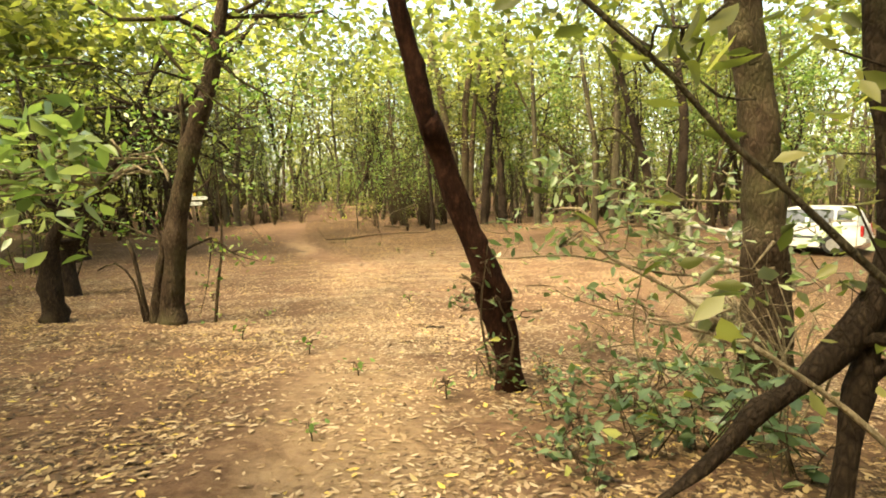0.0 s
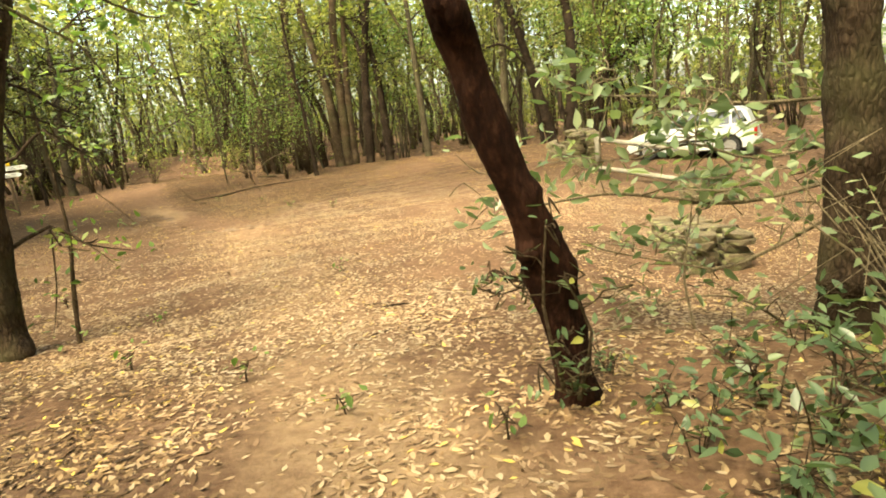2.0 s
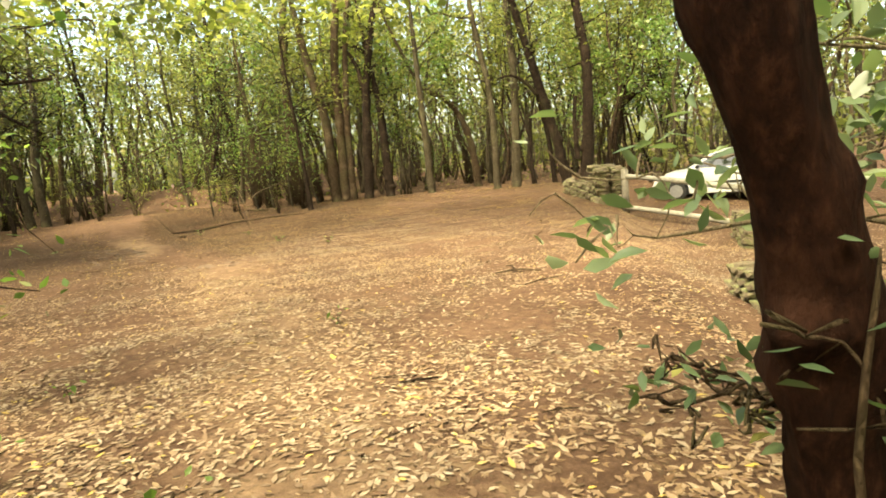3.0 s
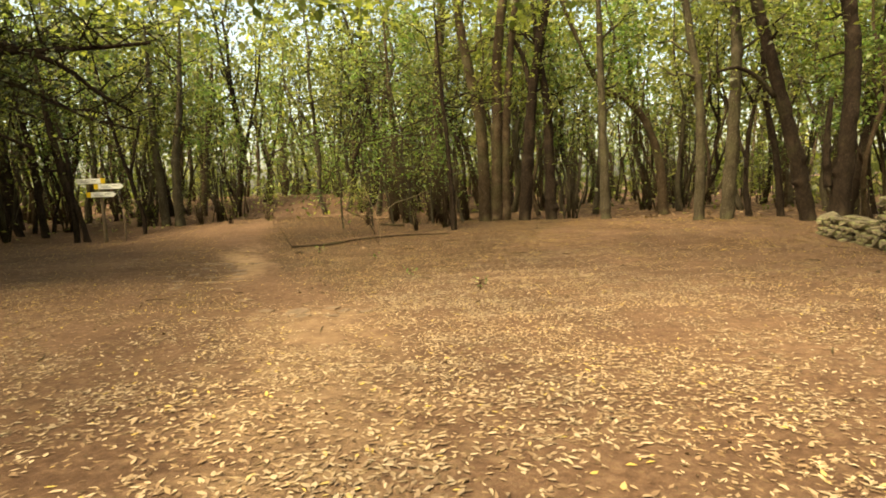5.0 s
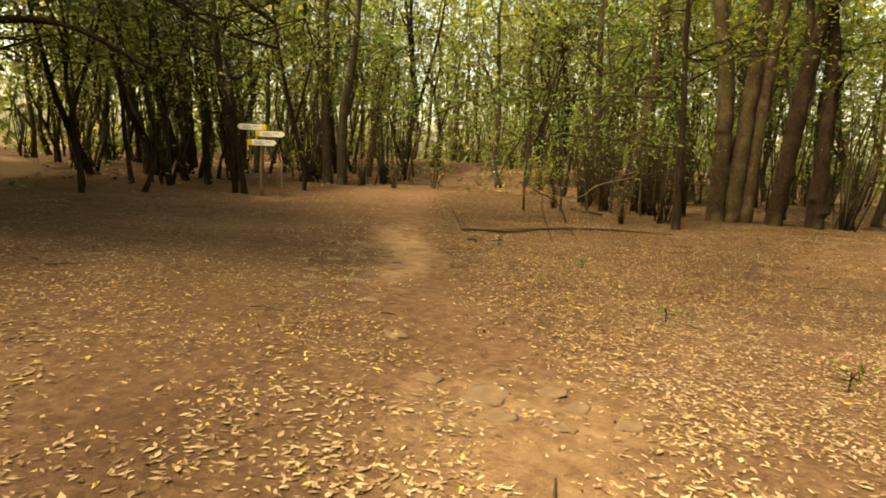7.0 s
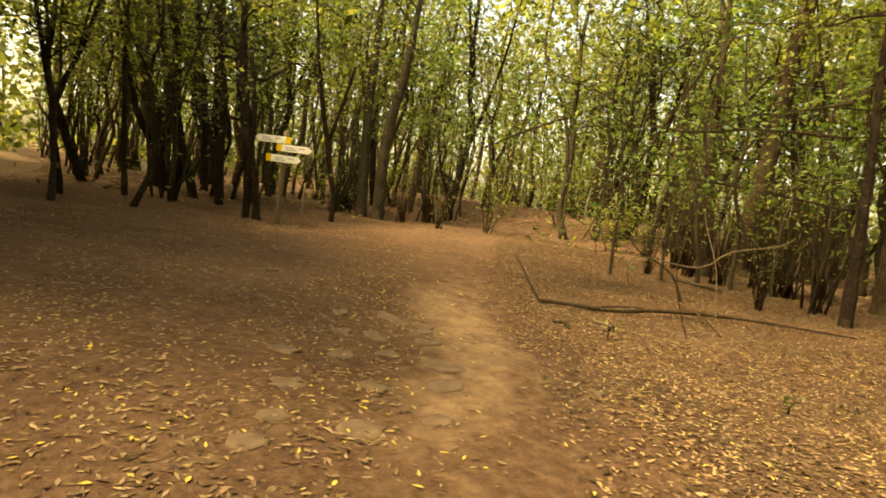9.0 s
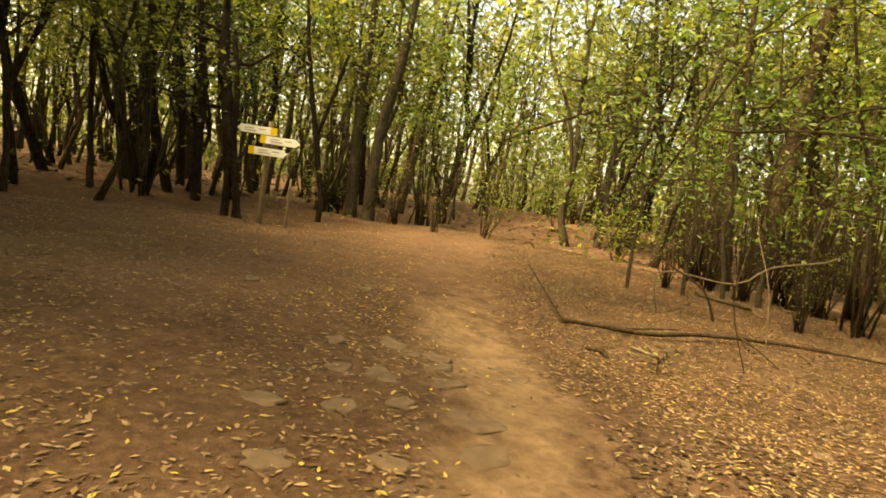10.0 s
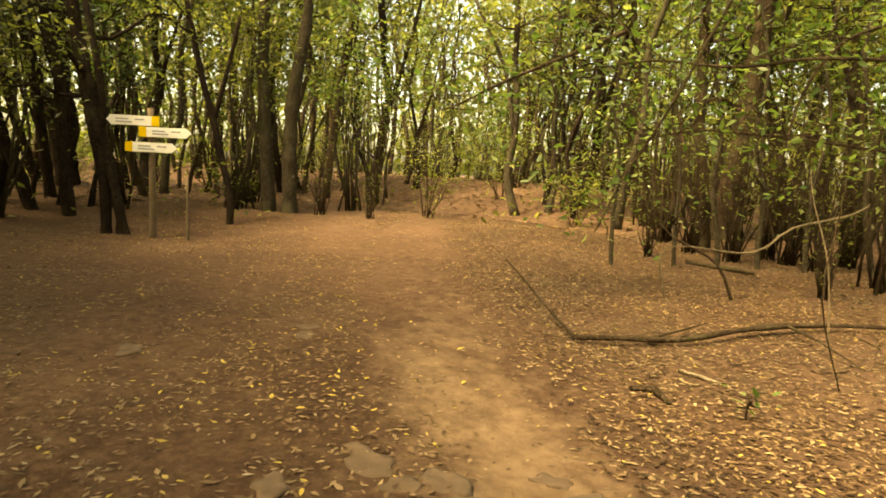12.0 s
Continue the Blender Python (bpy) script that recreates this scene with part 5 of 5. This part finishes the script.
# ---- signpost ----
def box_bm(sx, sy, sz, bev=0.0, at=(0, 0, 0)):
    bm = bmesh.new()
    bmesh.ops.create_cube(bm, size=1)
    for v in bm.verts:
        v.co = Vector((v.co.x * sx + at[0], v.co.y * sy + at[1], v.co.z * sz + at[2]))
    if bev:
        bmesh.ops.bevel(bm, geom=bm.edges[:], offset=bev, segments=2, affect="EDGES")
    return bm


def prism(outline, y0, y1, bev=0.0):
    """An outline in x and z, with a thickness along y."""
    bm = bmesh.new()
    lo = [bm.verts.new((x, y0, z)) for x, z in outline]
    hi = [bm.verts.new((x, y1, z)) for x, z in outline]
    bm.faces.new(lo)
    bm.faces.new(hi[::-1])
    for i in range(len(lo)):
        j = (i + 1) % len(lo)
        bm.faces.new((lo[j], lo[i], hi[i], hi[j]))
    bmesh.ops.recalc_face_normals(bm, faces=bm.faces[:])
    if bev:
        bmesh.ops.bevel(bm, geom=bm.edges[:], offset=bev, segments=2, affect="EDGES")
    return bm


def signpost():
    rng = np.random.default_rng(5)
    base = (-17.72, 14.34, 0.12)
    ob = root("signpost", base, "brown wooden trail signpost with three white arrow boards", "signpost")
    ob.rotation_euler = (0, 0, math.atan2(0.51, 0.73))
    part("post", Geo().add(*tube([(0, 0.06, -0.2), (0, 0.05, 1.0), (-0.02, 0.05, 2.22)], [0.062, 0.058, 0.055], rng, 12, 0.3, 0.02)), POST_WOOD, ob)
    for x0, x1, z, left in ((-0.74, 0.17, 2.0, True), (-0.18, 0.72, 1.82, False), (-0.42, 0.47, 1.56, False)):
        h, tip = 0.082, 0.09
        if left:
            out = [(x0, z), (x0 + tip, z - h), (x1 - 0.13, z - h), (x1 - 0.13, z + h), (x0 + tip, z + h)]
            cap = (x1 - 0.065, z)
        else:
            out = [(x1, z), (x1 - tip, z + h), (x0 + 0.13, z + h), (x0 + 0.13, z - h), (x1 - tip, z - h)]
            cap = (x0 + 0.065, z)
        board = part("arrow_board", prism(out, -0.045, -0.02, 0.003), SIGN_WHITE, ob, "white painted arrow board")
        part("board_end", box_bm(0.13, 0.026, 2 * h + 0.004, 0.003, (cap[0], -0.033, cap[1])), SIGN_YELLOW, board, "yellow painted board end")
        mid = (x0 + x1) / 2 + (0.05 if not left else -0.02)
        for k, (dx, w, dz) in enumerate(((-0.16, 0.22, 0.02), (0.14, 0.16, 0.02), (-0.13, 0.28, -0.03))):
            part("lettering", box_bm(w, 0.004, 0.022, 0, (mid + dx, -0.047, z + dz)), SIGN_INK, board, "faded grey lettering")
    x, y = -17.2, 14.71
    sm = root("stake", (x, y, float(land(x, y))), "short brown wooden stake behind the signpost", "post")
    part("stake_shaft", Geo().add(*tube([(0, 0, -0.2), (0.0, 0, 0.5), (-0.03, 0.0, 1.05)], [0.03, 0.028, 0.022], rng, 8, 0.2, 0.04)), POST_WOOD, sm)


signpost()


# ---- fallen wood ----
def stick(name, label, pts, radii, seed, mat=BARK_BROWN, twigs=()):
    rng = np.random.default_rng(seed)
    x, y = pts[0][0], pts[0][1]
    z = float(land(x, y))
    ob = root(name, (x, y, z), label, "branch")
    fix = [(px - x, py - y, float(land(px, py)) - z + h) for px, py, h in pts]
    part("limb", Geo().add(*tube(fix, radii, rng, 8, 0.08, 0.12, 3)), mat, ob)
    for tw in twigs:
        f = [(px - x, py - y, float(land(px, py)) - z + h) for px, py, h in tw]
        part("twig", Geo().add(*tube(f, np.linspace(0.017, 0.006, len(f)), rng, 6, 0.08, 0.1)), mat, ob)
    return ob


stick("fallen_branch", "long dark fallen branch lying on dry leaves", [(-9.75, 14.12, 0.04), (-9.38, 14.4, 0.05), (-8.95, 14.75, 0.05), (-8.6, 15.25, 0.09), (-8.2, 15.8, 0.1), (-7.7, 16.3, 0.08), (-7.1, 16.7, 0.06), (-6.5, 17.1, 0.03)],
      [0.026, 0.027, 0.029, 0.028, 0.03, 0.022, 0.017, 0.009], 1, BARK_BROWN,
      [[(-9.75, 14.12, 0.04), (-10.3, 14.6, 0.16), (-10.75, 14.95, 0.3), (-11.2, 15.3, 0.42)], [(-8.2, 15.8, 0.1), (-7.9, 15.4, 0.1), (-7.55, 15.0, 0.03)], [(-9.2, 14.55, 0.05), (-9.0, 15.1, 0.06), (-8.9, 15.6, 0.03)]])
stick("fallen_log", "short dark log at the wood's edge", [(-9.9, 18.9, 0.06), (-9.4, 18.75, 0.07), (-8.9, 18.75, 0.05)], [0.032, 0.038, 0.025], 2, BARK_BROWN)
stick("stick", "short pale stick on dry leaves", [(-8.77, 13.94, 0.03), (-8.6, 13.9, 0.035), (-8.44, 13.85, 0.03)], [0.014, 0.015, 0.012], 3, BARK_PALE)
stick("stick", "dark crooked stick on the soil", [(1.6, 5.68, 0.02), (1.85, 5.8, 0.03), (2.02, 5.76, 0.03), (2.2, 5.72, 0.02)], [0.008, 0.013, 0.012, 0.006], 4, BARK_BROWN, [[(1.85, 5.8, 0.03), (1.8, 6.0, 0.05), (1.7, 6.15, 0.02)]])
stick("stick", "thin curved stick on the soil", [(2.05, 4.9, 0.02), (2.25, 5.1, 0.03), (2.5, 5.32, 0.02)], [0.006, 0.008, 0.005], 5, BARK_BROWN)
stick("stick", "small dark stick on dry leaves", [(1.33, 1.85, 0.02), (1.45, 1.88, 0.03), (1.6, 1.95, 0.02)], [0.006, 0.01, 0.006], 6, BARK_DARK)
stick("stick", "broken dark stick in leaf litter", [(-8.95, 13.3, 0.02), (-8.8, 13.35, 0.03), (-8.65, 13.2, 0.02)], [0.02, 0.024, 0.015], 7, BARK_BROWN)
for i in range(46):
    x, y = rng.uniform(-12, 6), rng.uniform(-3, 17)
    a, ln = rng.random() * 6.28, rng.uniform(0.12, 0.4)
    stick("twig", "small dry twig lying on the soil", [(x, y, 0.012), (x + math.cos(a) * ln * 0.5 + rng.normal() * 0.02, y + math.sin(a) * ln * 0.5, 0.018), (x + math.cos(a) * ln, y + math.sin(a) * ln, 0.012)], [0.004, 0.006, 0.003], 300 + i, BARK_BROWN)


# ---- stones set in the trail ----
def trail_stone(x, y, sx, sy, up, turn, seed):
    rng = np.random.default_rng(seed)
    bm = bmesh.new()
    bmesh.ops.create_icosphere(bm, subdivisions=3, radius=1)
    for v in bm.verts:
        k = 1 + 0.55 * noise.noise(v.co * 1.6 + Vector((seed * 3.1, 0, 0)))
        v.co = Vector((v.co.x * sx * k, v.co.y * sy * k, min(v.co.z, 0.55 + 0.1 * noise.noise(v.co * 3)) * up * k))
    ob = tagged(new("trail_stone", as_mesh(bm, "trail_stone", PATH_STONE, True)), "flat brown stone sunk in the trail", "stone", "stones of the trail")
    ob.location, ob.rotation_euler = (x, y, float(rough_land(x, y)) - 0.012), (0, 0, turn)


for i, (x, y, a, b) in enumerate([(-4.8, 7.72, 0.13, 0.1), (-4.32, 7.78, 0.3, 0.18), (-4.08, 8.2, 0.16, 0.12), (-3.84, 8.1, 0.2, 0.1), (-3.47, 8.07, 0.16, 0.11), (-4.05, 7.55, 0.14, 0.1), (-3.74, 7.72, 0.12, 0.09),
                                  (-12.1, 11.25, 0.17, 0.12), (-11.6, 12.55, 0.12, 0.1), (-9.65, 11.25, 0.2, 0.15), (-9.24, 11.35, 0.16, 0.12), (-8.38, 9.35, 0.18, 0.14), (-7.66, 8.75, 0.16, 0.12), (-7.5, 9.3, 0.2, 0.14), (-7.45, 9.85, 0.14, 0.1), (-7.2, 11.33, 0.1, 0.08), (-6.71, 12.54, 0.11, 0.09), (-8.05, 9.85, 0.15, 0.1), (-6.6, 8.8, 0.15, 0.1), (-8.6, 10.4, 0.14, 0.1), (-9.0, 10.6, 0.12, 0.09), (-7.9, 9.0, 0.12, 0.1), (-5.6, 8.2, 0.13, 0.1)]):
    trail_stone(x, y, a * 0.85, b * 0.85, 0.04, rng.random() * 3, i)
for i, (x, y, a, b) in enumerate([(-9.01, 9.69, 0.17, 0.13), (-9.28, 10.4, 0.13, 0.1), (-9.13, 10.66, 0.14, 0.11), (-9.01, 11.14, 0.17, 0.12), (-8.74, 10.97, 0.16, 0.11), (-9.37, 11.18, 0.12, 0.09), (-8.15, 10.67, 0.2, 0.13), (-8.63, 11.69, 0.14, 0.1), (-8.76, 10.06, 0.16, 0.11), (-8.31, 10.62, 0.14, 0.1), (-8.86, 11.76, 0.12, 0.09), (-7.9, 10.4, 0.2, 0.14), (-9.77, 10.74, 0.12, 0.1), (-11.42, 12.39, 0.12, 0.1)]):
    trail_stone(x, y, a * 0.85, b * 0.85, 0.04, rng.random() * 3, 60 + i)


# ---- parked car ----
def car(center, heading):
    """A small white estate car; x runs to its front."""
    ob = root("parked_car", (*center, float(land(*center))), "white hatchback parked behind the stone wall", "car")
    ob.rotation_euler = (0, 0, heading)
    low = [(-1.92, 0.32), (-1.95, 0.55), (-1.9, 0.88), (-1.1, 0.93), (0.75, 0.92), (1.5, 0.84), (1.82, 0.72), (1.9, 0.5), (1.86, 0.28), (1.55, 0.22)]
    for wx in (1.22, -1.2):
        arc = [(wx + 0.36 * math.cos(a), 0.3 + 0.36 * math.sin(a)) for a in np.linspace(math.radians(-5), math.radians(185), 10)]
        low += [(wx + 0.36, 0.22)] + arc[1:-1] + [(wx - 0.36, 0.22)]
    low.append((-1.6, 0.24))
    bm = prism(low, -0.8, 0.8)
    for v in bm.verts:
        if v.co.z > 0.8:
            v.co.y *= 0.95
        if abs(v.co.x) > 1.7:
            v.co.y *= 0.9
    body = part("body", bm, CAR_WHITE, ob)
    cab = [(-1.82, 0.9), (-1.66, 1.3), (-1.45, 1.43), (-0.9, 1.46), (-0.1, 1.45), (0.2, 1.4), (0.95, 0.91)]
    bm = prism(cab, -0.74, 0.74)
    for v in bm.verts:
        if v.co.z > 1.2:
            v.co.y *= 0.8
    part("cabin", bm, CAR_WHITE, ob, "", False)
    part("interior", box_bm(2.3, 1.2, 0.3, 0.05, (-0.5, 0, 0.75)), BLACK_RUBBER, ob)

    def pane(name, outline, side):
        b = bmesh.new()
        vs = []
        for x, z in outline:
            y = (0.74 - 0.148 * max(0, (z - 0.9)) / 0.5 * 1.0) + 0.006
            vs.append(b.verts.new((x, side * y, z)))
        f = b.faces.new(vs)
        g = bmesh.ops.extrude_face_region(b, geom=[f])
        for v in g["geom"]:
            if isinstance(v, bmesh.types.BMVert):
                v.co.y += side * 0.008
        bmesh.ops.recalc_face_normals(b, faces=b.faces[:])
        part(name, b, CAR_GLASS, ob, "dark side window")

    for side in (-1, 1):
        pane("side_window", [(-0.42, 0.96), (0.72, 0.96), (0.18, 1.35), (-0.4, 1.38)], side)
        pane("side_window", [(-1.18, 0.97), (-0.52, 0.96), (-0.5, 1.38), (-1.16, 1.37)], side)
        pane("side_window", [(-1.68, 1.0), (-1.26, 0.98), (-1.24, 1.36), (-1.5, 1.34)], side)
        part("side_strip", box_bm(2.0, 0.02, 0.07, 0.006, (0, side * 0.805, 0.52)), BLACK_RUBBER, ob, "black rubbing strip")
        part("door_handle", box_bm(0.16, 0.03, 0.03, 0.008, (-0.3, side * 0.795, 0.82)), BLACK_RUBBER, ob)
        part("mirror", box_bm(0.12, 0.16, 0.11, 0.03, (0.62, side * 0.84, 0.99)), BLACK_RUBBER, ob)
        part("headlight", box_bm(0.12, 0.34, 0.14, 0.03, (1.8, side * 0.54, 0.66)), LAMP_CLEAR, ob)
        part("tail_light", box_bm(0.08, 0.16, 0.34, 0.02, (-1.9, side * 0.68, 0.72)), LAMP_RED, ob)
        for wx in (1.22, -1.2):
            b = bmesh.new()
            bmesh.ops.create_cone(b, cap_ends=True, segments=28, radius1=0.3, radius2=0.3, depth=0.19)
            bmesh.ops.bevel(b, geom=[e for e in b.edges if abs(e.verts[0].co.z - e.verts[1].co.z) < 1e-4], offset=0.035, segments=3, affect="EDGES")
            bmesh.ops.transform(b, matrix=Matrix.Translation((wx, side * 0.7, 0.3)) @ Matrix.Rotation(radians(90), 4, "X"), verts=b.verts)
            tyre = part("tyre", b, BLACK_RUBBER, ob)
            b = bmesh.new()
            bmesh.ops.create_cone(b, cap_ends=True, segments=24, radius1=0.19, radius2=0.16, depth=0.04)
            bmesh.ops.transform(b, matrix=Matrix.Translation((wx, side * 0.8, 0.3)) @ Matrix.Rotation(radians(side * 90), 4, "X"), verts=b.verts)
            part("rim", b, RIM, tyre, "dull metal rim")
    b = bmesh.new()
    f = b.faces.new([b.verts.new(p) for p in ((0.93, -0.64, 0.96), (0.93, 0.64, 0.96), (0.25, 0.56, 1.37), (0.25, -0.56, 1.37))])
    g = bmesh.ops.extrude_face_region(b, geom=[f])
    for v in g["geom"]:
        if isinstance(v, bmesh.types.BMVert):
            v.co += Vector((0.02, 0, 0.03))
    bmesh.ops.recalc_face_normals(b, faces=b.faces[:])
    part("windscreen", b, CAR_GLASS, ob, "dark sloping windscreen")
    part("front_bumper", box_bm(0.16, 1.5, 0.2, 0.05, (1.86, 0, 0.42)), CAR_WHITE, ob)
    part("rear_bumper", box_bm(0.16, 1.5, 0.22, 0.05, (-1.92, 0, 0.44)), CAR_WHITE, ob)
    return ob


car((7.25, 16.8), math.atan2(0.35, -1.0))
